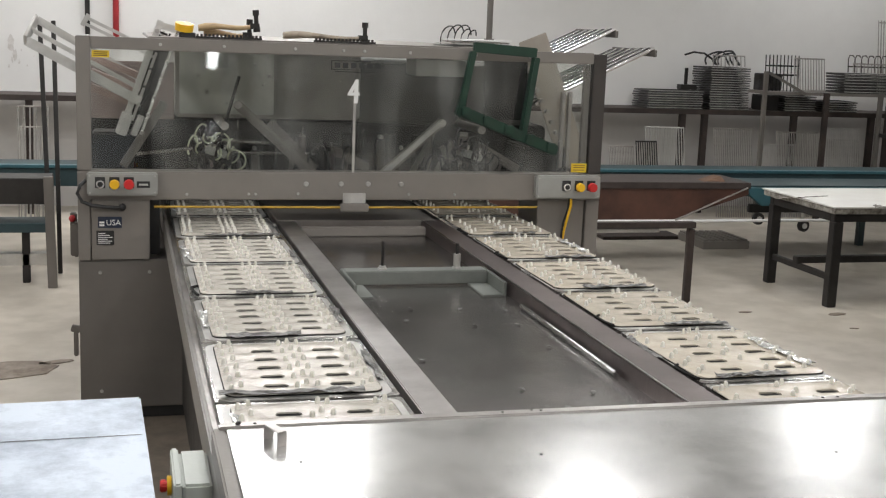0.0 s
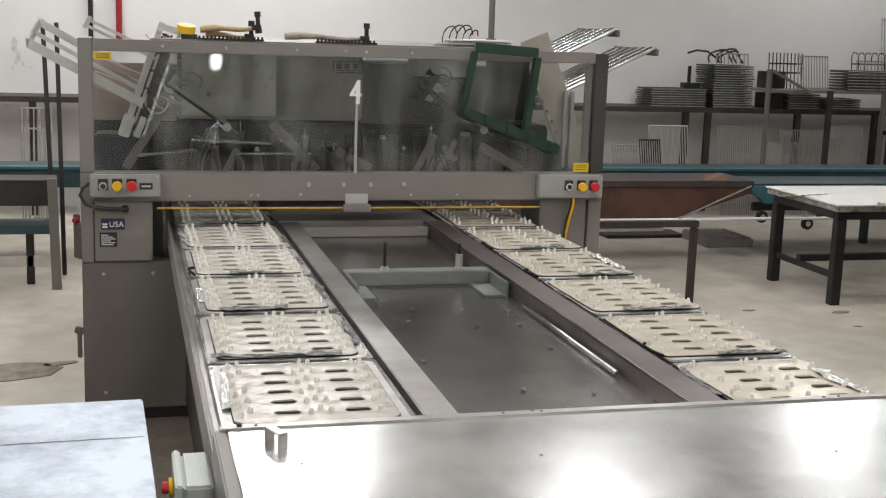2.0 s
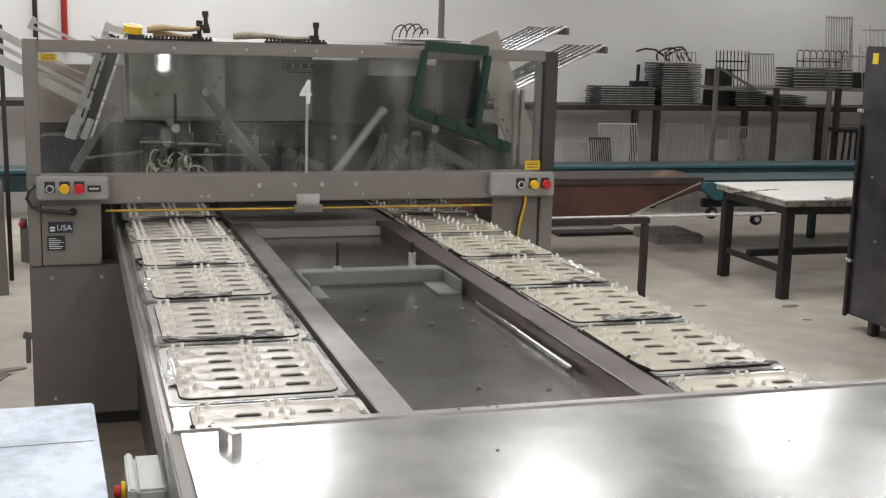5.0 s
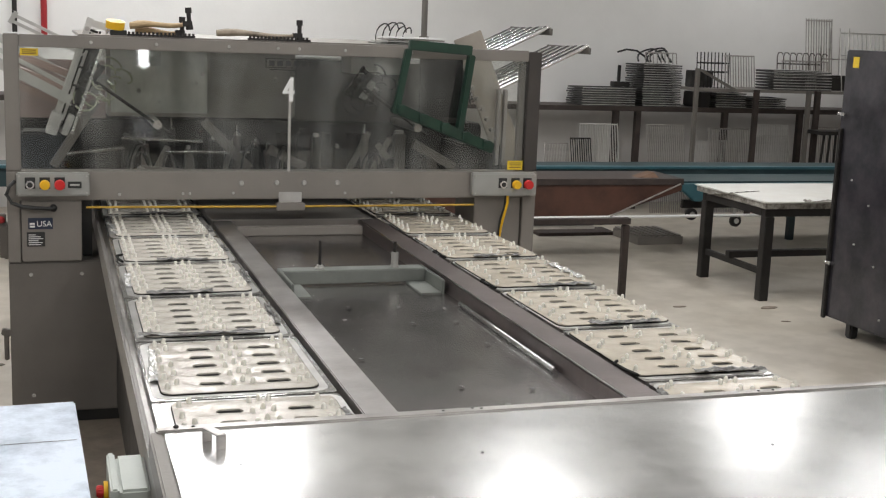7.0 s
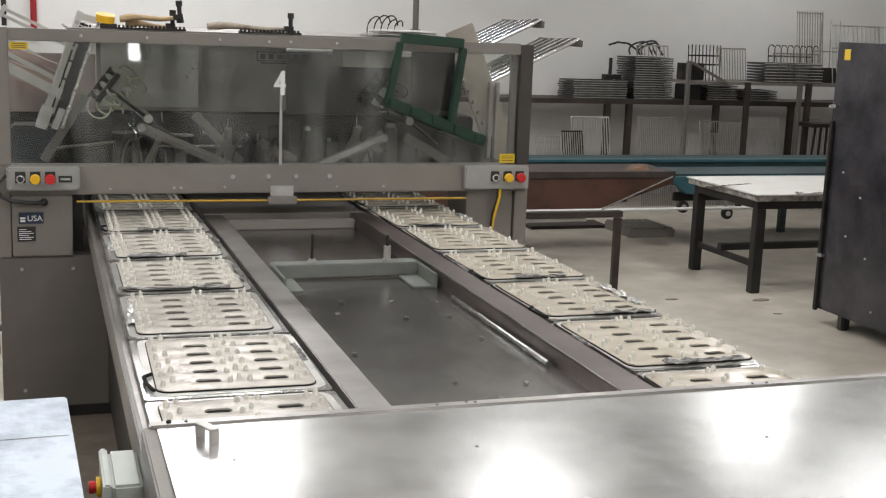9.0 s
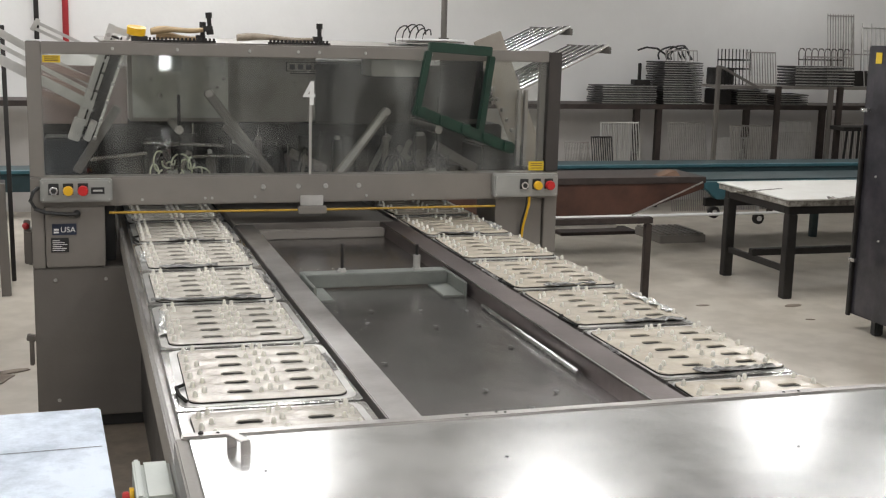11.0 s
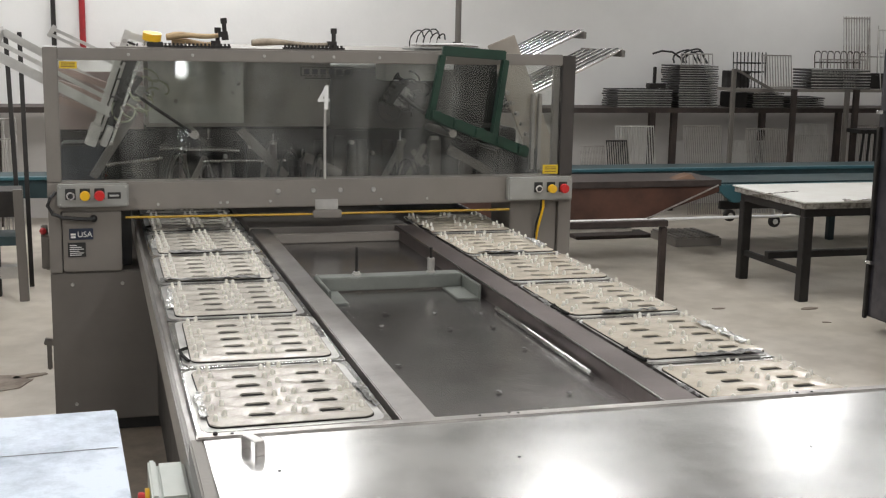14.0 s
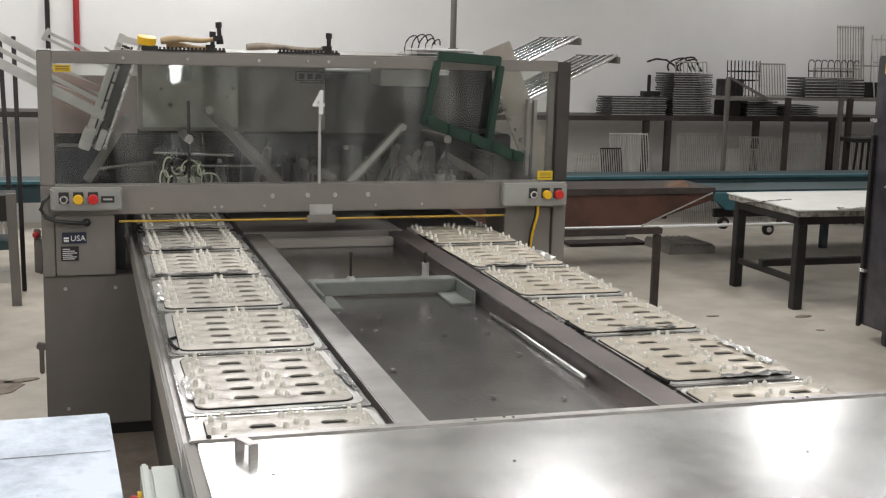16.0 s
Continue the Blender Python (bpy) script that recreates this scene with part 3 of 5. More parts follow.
        part("silver_film", bm, FILM, t, "crumpled bright film along the edge", m=pose(-TW / 2 - 0.006, rnd.uniform(-0.1, 0.1), -0.005, 0, 0, 90 + rnd.uniform(-4, 4)))
    t.matrix_basis = m
    return t, first


# middle of the trays on both lanes at the start, by the near edge
LEFT_Y = [-2.56 + TL / 2 + PITCH * k for k in range(-4, 6)]
RIGHT_Y = [-2.565 + TL / 2 + PITCH * k for k in range(-1, 8)]
LEFT_X, RIGHT_X = 0.623, 1.853
left_trays, right_trays = [], []


def trays():
    first = None
    for k, y in enumerate(LEFT_Y):
        t, first = tray(first, pose(LEFT_X, y, ZC), 0, k)
        left_trays.append((t, y))
    for k, y in enumerate(RIGHT_Y):
        t, first = tray(first, pose(RIGHT_X, y, ZC), 1, k)
        right_trays.append((t, y))


def cover():
    c = thing("conveyor_cover", "bright aluminium sheet cover over the conveyor end", "cover")
    boxes("top_sheet", [(0.395, 3.4, -5.0, -2.955, 0.945, 0.951)], COVER, c, "scratched bright aluminium sheet", 0.001)
    boxes("edge_lip", [(0.38, 3.4, -2.955, -2.925, 0.935, 0.955)], STEEL, c, "dull steel edge lip", 0.003)
    boxes("side_panel", [(0.365, 0.395, -5.0, -2.94, 0.45, 0.948)], PAINT, c, "grey painted side panel", 0.004)
    bm = bmesh.new()
    bmesh.ops.create_uvsphere(bm, u_segments=8, v_segments=5, radius=0.006)
    s0 = part("screw", bm, IRON, c, "", 0, True, pose(0.42, -2.94, 0.956))
    for x, y in ((0.455, -2.94), (1.0, -2.94), (1.07, -2.935), (1.09, -2.94), (1.8, -2.94), (1.84, -2.94), (0.52, -3.17), (1.0, -3.2), (1.62, -3.28)):
        again("screw", s0, c, pose(x, y, 0.955 if y > -2.96 else 0.9505) @ Matrix.Diagonal((0.7, 0.7, 0.4, 1)))
    h = thing("cover_handle", "chromed bent strap handle on the aluminium cover", "handle", (0.492, -3.05, 0.951))
    bm = bmesh.new()
    for r in ((-0.011, 0.011, -0.045, -0.039, 0.0, 0.05), (-0.011, 0.011, -0.045, 0.045, 0.0501, 0.0565), (-0.011, 0.011, 0.039, 0.045, 0.0, 0.05)):
        box(bm, *r)
    part("strap", bm, STEEL, h, "", 0.0015, m=pose(-0.008, 0, 0, 0, 0, 22) @ Matrix.Diagonal((1.0, 0.66, 0.55, 1)))


def junction_box():
    j = thing("junction_box", "pale grey junction box with emergency stop on the conveyor side", "junction box", (0.338, -2.89, 0.785))
    boxes("body", [(-0.034, 0.026, -0.11, 0.10, -0.07, 0.065)], JUNC, j, "", 0.006)
    boxes("lid", [(-0.052, -0.035, -0.115, 0.105, -0.075, 0.07)], JUNC, j, "", 0.004)
    bm = bmesh.new()
    tube(bm, (-0.053, -0.01, 0.028), (-0.062, -0.01, 0.028), 0.021, 16)
    part("yellow_ring", bm, YELLOW, j, "yellow guard ring", 0, True)
    bm = bmesh.new()
    tube(bm, (-0.062, -0.01, 0.028), (-0.077, -0.01, 0.028), 0.014, 16)
    part("red_button", bm, RED, j, "red mushroom button", 0.004, True)


def side_table():
    t = thing("side_table", "scuffed galvanised sheet-topped side table", "table", (0.229, -2.382, 0), "")
    bm = bmesh.new()
    box(bm, -1.7, 0.0, -2.2, 0.0, 0.835, 0.85)
    part("top_sheet", bm, BLUESTEEL, t, "pale blue-grey galvanised sheet", 0.004)
    boxes("apron", [(-1.68, -0.02, -2.18, -0.02, 0.74, 0.835)], PAINT, t)
    # shelf is added unseen, to keep lamp light off the floor below
    boxes("lower_shelf", [(-1.66, -0.03, -2.15, -0.03, 0.16, 0.2)], PAINT_DARK, t)
    for x in (-1.62, -0.08):
        for y in (-2.1, -0.08):
            boxes("leg", [(x - 0.025, x + 0.025, y - 0.025, y + 0.025, 0.0, 0.74)], IRON, t)
    bm = crumple(random.Random(3), 1.5, 0.005, 4)
    for v in bm.verts:
        v.co.z *= 0.25
    part("seam", bm, TAPE, t, "grubby seam across the sheet", m=pose(-0.76, -0.29, 0.8495))
    t.rotation_euler = (0, 0, radians(1.65))


# ---- the sealing machine ----
HEAD_A, HEAD_B = Vector((0.647, 0.33, 1.305)), Vector((1.89, 0.33, 1.304))    # pivots of the suction heads
GY = 0.012      # plane of the clear guard
HX, HZ = 2.405, 1.70


def machine():
    m = thing("sealing_machine", "taupe painted sealing machine with a clear guard hood", "machine")
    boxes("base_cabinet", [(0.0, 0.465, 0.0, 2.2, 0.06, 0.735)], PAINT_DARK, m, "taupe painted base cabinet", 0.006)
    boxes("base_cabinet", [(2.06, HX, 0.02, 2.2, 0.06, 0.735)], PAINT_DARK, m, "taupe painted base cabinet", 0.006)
    boxes("plinth", [(0.03, 0.46, 0.03, 2.1, 0.0, 0.06)], BLACK, m)
    boxes("plinth", [(2.07, HX - 0.02, 0.03, 2.1, 0.0, 0.06)], BLACK, m)
    boxes("left_column", [(0.0, 0.052, -0.004, 0.30, 0.735, 1.125)], PAINT, m, "", 0.003)
    boxes("access_door", [(0.056, 0.302, -0.008, 0.30, 0.738, 1.002)], PAINT, m, "taupe access door below the controls", 0.004)
    boxes("right_column", [(2.10, 2.335, 0.012, 0.30, 0.735, 1.003)], PAINT, m, "", 0.004)
    boxes("right_column", [(2.34, HX, -0.004, 0.30, 0.735, 1.125)], PAINT, m, "", 0.003)
    # black box added behind the open gap to give its darkness
    boxes("gap_liner", [(0.304, 0.348, 0.12, 0.28, 0.736, 1.0)], BLACK, m)
    boxes("front_beam", [(0.0, HX, -0.012, 0.09, 1.003, 1.128)], PAINT, m, "taupe steel front beam", 0.005)
    boxes("hood_post", [(0.0, 0.06, 0.0, 0.05, 1.129, HZ)], PAINT, m, "", 0.003)
    boxes("hood_post", [(HX - 0.065, HX, 0.0, 0.05, 1.129, HZ - 0.006)], POSTM, m, "", 0.003)
    boxes("hood_post", [(HX - 0.10, HX - 0.07, 0.02, 0.05, 1.129, HZ - 0.06)], PAINT_DARK, m, "", 0.003)
    boxes("top_rail", [(0.061, HX - 0.066, 0.0, 0.05, 1.648, 1.699)], PAINT, m, "", 0.003)
    boxes("end_cap", [(0.0, 0.06, 0.0, 0.05, HZ + 0.001, HZ + 0.006)], WHITE, m, "white chipped cap", 0.001)
    boxes("roof_sheet", [(0.30, 1.86, 0.051, 1.6, 1.694, 1.706)], PAINT, m, "taupe roof sheet", 0.003)
    # inside
    boxes("inner_housing", [(0.44, 1.36, 0.70, 2.1, 1.31, 1.69)], HOUSING, m, "grey inner housing", 0.01)
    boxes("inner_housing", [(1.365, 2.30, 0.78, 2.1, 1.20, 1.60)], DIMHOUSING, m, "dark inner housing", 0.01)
    # these blocks stand in for the dark void low in the hood
    boxes("inner_block", [(0.02, 2.38, 0.74, 2.1, 0.95, 1.295)], INSIDE, m, "near-black inner block holding the hood's shade", 0.01)
    boxes("inner_block", [(0.05, 0.24, 0.5, 0.7, 0.95, 1.25)], BLACK, m, "", 0.01)
    boxes("inner_panel", [(0.02, 0.436, 0.72, 0.735, 1.297, 1.575)], PINKPANEL, m, "dull pinkish inner panel", 0.003)
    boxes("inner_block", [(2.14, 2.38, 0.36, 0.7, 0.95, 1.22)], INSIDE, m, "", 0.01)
    for x in (0.9, 0.98, 1.3, 1.52, 1.66, 1.9):
        tubes("cylinder", [((x, 0.70, 1.0), (x, 0.70, 1.24))], 0.03, INSIDE, m, "dark cylinder", 14)
    for a, b in (((0.25, 0.3, 1.17), (0.50, 0.3, 1.20)), ((0.5, 0.55, 1.22), (0.88, 0.55, 1.205)), ((0.7, 0.5, 1.16), (1.1, 0.5, 1.16))):
        bm = bmesh.new()
        tube(bm, a, b, 0.009, 10)
        part("tie_rod", bm, PITSTEEL, m, "", 0, True)
    for a, b in (((1.90, 0.4, 1.22), (2.12, 0.4, 1.10)), ((1.19, 0.5, 1.18), (1.37, 0.5, 1.09)), ((0.88, 0.5, 1.31), (1.10, 0.5, 1.08))):
        bm = bmesh.new()
        bar(bm, a, b, 0.03, 0.045)
        part("link_bar", bm, PAINT_DARK, m, "", 0.003)
    for x in (HEAD_A.x, HEAD_B.x):
        tubes("pivot_shaft", [((x, 0.29, 1.305), (x, 0.735, 1.305 if x < 1 else 1.304))], 0.02, STEEL, m, "round steel pivot shaft", 16)
    # guard
    bm = bmesh.new()
    box(bm, 0.06, 1.196, GY, GY + 0.005, 1.128, 1.65)
    g = part("guard_pane", bm, PANE, m, "smudged clear acrylic pane")
    g.visible_shadow = False
    bm = bmesh.new()
    box(bm, 1.204, HX - 0.066, GY, GY + 0.005, 1.128, 1.65)
    g = part("guard_pane", bm, PANE, m, "smudged clear acrylic pane")
    g.visible_shadow = False
    boxes("pane_joint", [(1.196, 1.208, GY - 0.006, GY - 0.001, 1.128, 1.46)], HOUSING, m, "pale joint strip", 0.001)
    for dx in (-0.004, 0.004):
        lettering("number_sign", "4", 0.155, WHITE, m, pose(1.197 + dx, GY - 0.008 + dx * 0.1, 1.441, 90, 0, 0) @ Matrix.Diagonal((0.68, 1, 1, 1)), "white stick-on numeral")
    for x, z, q in ((1.14, 1.47, 0.016), (0.72, 1.44, 0.009), (0.86, 1.49, 0.006), (1.02, 1.55, 0.006), (0.95, 1.42, 0.006)):
        tubes("hole_plug", [((x, 0.699, z), (x, 0.694, z))], q, BLACK, m)
    # left plate is painted paler to look lit behind the pane
    boxes("housing_plate", [(0.46, 0.92, 0.692, 0.6985, 1.33, 1.64)], LITHOUSING, m, "", 0.002)
    boxes("housing_plate", [(0.935, 1.34, 0.690, 0.6985, 1.36, 1.62)], HOUSING, m, "", 0.002)
    bm = bmesh.new()
    for r in ((1.092, 1.33, 1.627, 1.630), (1.092, 1.33, 1.588, 1.591), (1.092, 1.096, 1.588, 1.630), (1.326, 1.33, 1.588, 1.630)):
        box(bm, r[0], r[1], GY - 0.003, GY - 0.001, r[2], r[3])
    for i in range(6):
        x = 1.108 + i * 0.037
        box(bm, x, x + 0.024, GY - 0.003, GY - 0.001, 1.597, 1.620)
    box(bm, 1.11, 1.312, GY - 0.003, GY - 0.001, 1.578, 1.582)
    part("maker_mark", bm, BLACK, m, "dark maker's mark in a frame")
    # bolts
    bm = bmesh.new()
    tube(bm, (0, 0, 0), (0, -0.006, 0), 0.0125, 10, 0.009)
    b0 = part("bolt", bm, BOLTM, m, "", 0, True, pose(0.986, -0.012, 1.076))
    for x in (1.145, 1.27, 1.424):
        again("bolt", b0, m, pose(x, -0.012, 1.077))
    for x, z in ((0.46, 1.028), (0.73, 1.03), (0.95, 1.032), (1.46, 1.03), (1.68, 1.03), (0.76, 1.03)):
        again("bolt", b0, m, pose(x, -0.012, z) @ Matrix.Scale(0.55, 4))
    for x in (0.35, 0.62, 0.93, 1.145, 1.24, 1.45, 1.76, 2.02):
        again("bolt", b0, m, pose(x, 0.0, 1.674) @ Matrix.Scale(0.6, 4))
    for x, z in ((0.09, 0.68), (0.09, 0.14), (0.30, 0.68)):
        again("bolt", b0, m, pose(x, 0.0, z) @ Matrix.Scale(0.7, 4))
    rnd = random.Random(8)
    for i in range(14):
        again("bolt", b0, m, pose(rnd.uniform(0.5, 1.3), 0.689, rnd.uniform(1.38, 1.6)) @ Matrix.Scale(rnd.uniform(0.4, 0.9), 4))
    boxes("data_plate", [(1.154, 1.259, -0.016, -0.0125, 0.99, 1.036)], ALU, m, "small blank metal plate", 0.001)
    # labels
    for n, r in (("warning_label", (0.066, 0.138, 1.612, 1.642)),):
        boxes(n, [(r[0], r[1], GY - 0.003, GY - 0.0005, r[2], r[3])], YELLOW_TAG, m, "yellow warning sticker", 0)
        boxes("print_bar", [(r[0] + 0.008, r[1] - 0.008, GY - 0.004, GY - 0.0031, z, z + 0.003) for z in (1.618, 1.625, 1.633)], BROWN, m, "", 0)
    boxes("warning_label", [(2.258, 2.335, GY - 0.003, GY - 0.0005, 1.135, 1.178)], YELLOW_TAG, m, "yellow warning sticker", 0)
    boxes("print_bar", [(2.268, 2.325, GY - 0.004, GY - 0.0031, z, z + 0.003) for z in (1.145, 1.157, 1.166)], BROWN, m, "", 0)
    pl = boxes("maker_plate", [(0.083, 0.183, -0.012, -0.0085, 0.880, 0.929)], NAVY, m, "navy plate with light letters", 0.001)
    lettering("plate_letters", "USA", 0.034, WHITE, pl, pose(0.148, -0.0135, 0.892, 90, 0, 0))
    boxes("plate_bar", [(0.089, 0.110, -0.0135, -0.0121, z, z + 0.008) for z in (0.888, 0.900)], WHITE, pl, "", 0)
    pl = boxes("rating_plate", [(0.076, 0.150, -0.012, -0.0085, 0.805, 0.868)], BLACK, m, "dark rating plate with fine print", 0.001)
    boxes("print_bar", [(0.083, 0.083 + w, -0.0132, -0.0121, 0.812 + i * 0.0085, 0.815 + i * 0.0085) for i, w in enumerate((0.05, 0.058, 0.04, 0.06, 0.05, 0.03))], WHITE, pl, "", 0)
    # yellow trip rod below the beam
    bm = bmesh.new()
    tube(bm, (0.32, -0.03, 0.976), (1.15, -0.03, 0.972), 0.0052, 10)
    tube(bm, (1.26, -0.03, 0.972), (2.08, -0.03, 0.973), 0.0052, 10)
    part("trip_rod", bm, MUSTARD, m, "yellow trip rod", 0, True)
    boxes("trip_mount", [(1.14, 1.27, -0.045, -0.013, 0.955, 0.99)], PAINT, m)
    # controls
    for x0, x1, z0, z1, bl in ((0.04, 0.335, 1.028, 1.126, ((0.095, "k"), (0.154, "y"), (0.214, "r"))), (2.064, 2.386, 1.018, 1.126, ((2.212, "k"), (2.275, "y"), (2.336, "r")))):
        cb = boxes("control_box", [(x0, x1, -0.06, -0.0125, z0, z1)], BOXGREY, m, "grey control box with push buttons", 0.006)
        zc = (z0 + z1) / 2 + 0.002
        for x, c in bl:
            boxes("legend_plate", [(x - 0.021, x + 0.021, -0.063, -0.0605, zc - 0.018, zc + 0.03)], BLACK, cb, "", 0.001)
            bm = bmesh.new()
            r = {"k": 0.018, "y": 0.022, "r": 0.023}[c]
            if c == "k":
                tube(bm, (x, -0.063, zc), (x, -0.078, zc), r, 20)
                part("button_ring", bm, CHROME, cb, "chrome button ring", 0.002, True)
                bm = bmesh.new()
                tube(bm, (x, -0.0781, zc), (x, -0.081, zc), 0.011, 18)
                part("button", bm, BLACK, cb, "black push button", 0.001, True)
            else:
                tube(bm, (x, -0.063, zc), (x, -0.075, zc), r * 0.6, 16)
                tube(bm, (x, -0.075, zc), (x, -0.098, zc), r, 22, r * 0.88)
                part("button", bm, YELLOW if c == "y" else RED, cb, "yellow mushroom button" if c == "y" else "red mushroom button", 0.002, True)
        for sx in (x0 + 0.012, x1 - 0.012):
            for sz in (z0 + 0.012, z1 - 0.012):
                again("screw", b0, cb, pose(sx, -0.06, sz) @ Matrix.Scale(0.35, 4))
        if x0 < 1:
            pl = boxes("name_tag", [(0.247, 0.302, -0.063, -0.0605, zc - 0.016, zc + 0.012)], BLACK, cb, "", 0.001)
            boxes("print_bar", [(0.255, 0.294, -0.0642, -0.0631, zc - 0.006, zc + 0.002)], ALU, pl, "", 0)
    bm = bmesh.new()
    hose(bm, [(0.035, -0.03, 1.09), (0.012, -0.045, 1.07), (0.0, -0.05, 1.035), (0.02, -0.05, 1.0), (0.06, -0.045, 0.983), (0.12, -0.04, 0.975), (0.17, -0.035, 0.972), (0.188, -0.012, 0.972)], 0.0085, 8)
    bmesh.ops.create_uvsphere(bm, u_segments=10, v_segments=6, radius=0.017, matrix=Matrix.Translation((0.186, -0.016, 0.972)))
    part("black_cable", bm, BLACK, m, "thick black cable", 0, True)
    bm = bmesh.new()
    hose(bm, [(2.25, -0.035, 1.02), (2.248, -0.04, 0.98), (2.24, -0.03, 0.93), (2.232, -0.015, 0.87), (2.228, 0.0, 0.80)], 0.0065, 7)
    part("yellow_cable", bm, YELLOW, m, "yellow cable", 0, True)
    bm = bmesh.new()
    hose(bm, [(2.243, -0.03, 1.02), (2.238, -0.03, 0.96), (2.225, -0.015, 0.9), (2.222, 0.0, 0.80)], 0.006, 7)
    part("black_cable", bm, BLACK, m, "thick black cable", 0, True)
    # latch handles on the side of the base
    boxes("latch", [(-0.035, -0.001, 0.25, 0.36, 0.70, 0.86)], PAINT_DARK, m, "", 0.01)
    bm = bmesh.new()
    bar(bm, (-0.03, 0.3, 0.9), (-0.03, 0.3, 0.70), 0.03, 0.03)
    part("latch_handle", bm, PAINT_DARK, m, "", 0.004)
    bm = bmesh.new()
    bar(bm, (-0.02, 0.1, 0.40), (-0.02, 0.1, 0.28), 0.02, 0.025)
    bar(bm, (0.0, 0.1, 0.40), (-0.04, 0.1, 0.41), 0.03, 0.03)
    part("latch_handle", bm, PAINT_DARK, m, "", 0.004)
    bm = bmesh.new()
    bmesh.ops.create_uvsphere(bm, u_segments=12, v_segments=8, radius=0.016, matrix=Matrix.Translation((-0.035, 0.28, 0.875)))
    part("red_knob", bm, CONDUITRED, m, "red knob", 0, True)
    return m


conveyor()
bracket()
steel_rod()
trays()
cover()
junction_box()
side_table()
machine()


def inner_works():
    """Valve blocks, cylinders and hoses low inside the hood."""
    w = thing("hood_mechanism", "valve blocks, cylinders and hoses inside the hood", "mechanism", (0, 0.44, 1.02))
    boxes("mounting_rail", [(0.45, 2.12, 0.0, 0.04, 0.0, 0.03)], IRON, w)
    rnd = random.Random(21)
    x = 0.50
    while x < 2.05:
        kind = rnd.random()
        h = rnd.uniform(0.10, 0.24)
        y = rnd.uniform(0.06, 0.16)
        if kind < 0.4:
            b = rnd.uniform(0.03, 0.07)
            boxes("valve_block", [(x, x + b, y, y + 0.06, 0.0, h)], (IRON, PAINT_DARK, INSIDE)[rnd.randrange(3)], w, "", 0.005)
            boxes("valve_cap", [(x + 0.008, x + b - 0.008, y + 0.01, y + 0.05, h, h + 0.018)], (STEEL, IRON)[rnd.randrange(2)], w, "", 0.003)
        elif kind < 0.75:
            tubes("cylinder", [((x + 0.02, y + 0.03, 0.0), (x + 0.02, y + 0.03, h))], 0.018, (RAILSTEEL, INSIDE, PAINT)[rnd.randrange(3)], w, "", 14)
            tubes("piston_rod", [((x + 0.02, y + 0.03, h), (x + 0.02, y + 0.03, h + 0.05))], 0.006, CHROME, w, "bright piston rod", 8)
        else:
            bm = bmesh.new()
            lean = rnd.uniform(-0.16, 0.16)
            bar(bm, (x, y + 0.03, 0.0), (x + lean, y + 0.03, h), 0.012, 0.03)
            part("link_plate", bm, (PAINT, SIDESTEEL)[rnd.randrange(2)], w, "", 0.002)
        x += rnd.uniform(0.045, 0.10)
    for i in range(9):
        x0, q, top = rnd.uniform(0.5, 1.85), rnd.uniform(0.03, 0.07), rnd.uniform(0.12, 0.19)
        bm = bmesh.new()
        hose(bm, [(x0 + q * k / 4, 0.03 + 0.02 * math.sin(k), top * math.sin(k * math.pi / 8) ** 0.7 + 0.01) for k in range(9)], 0.006, 6)
        part("hose", bm, (BLACK, BLACK, TAPE)[i % 3], w, "", 0, True)


inner_works()


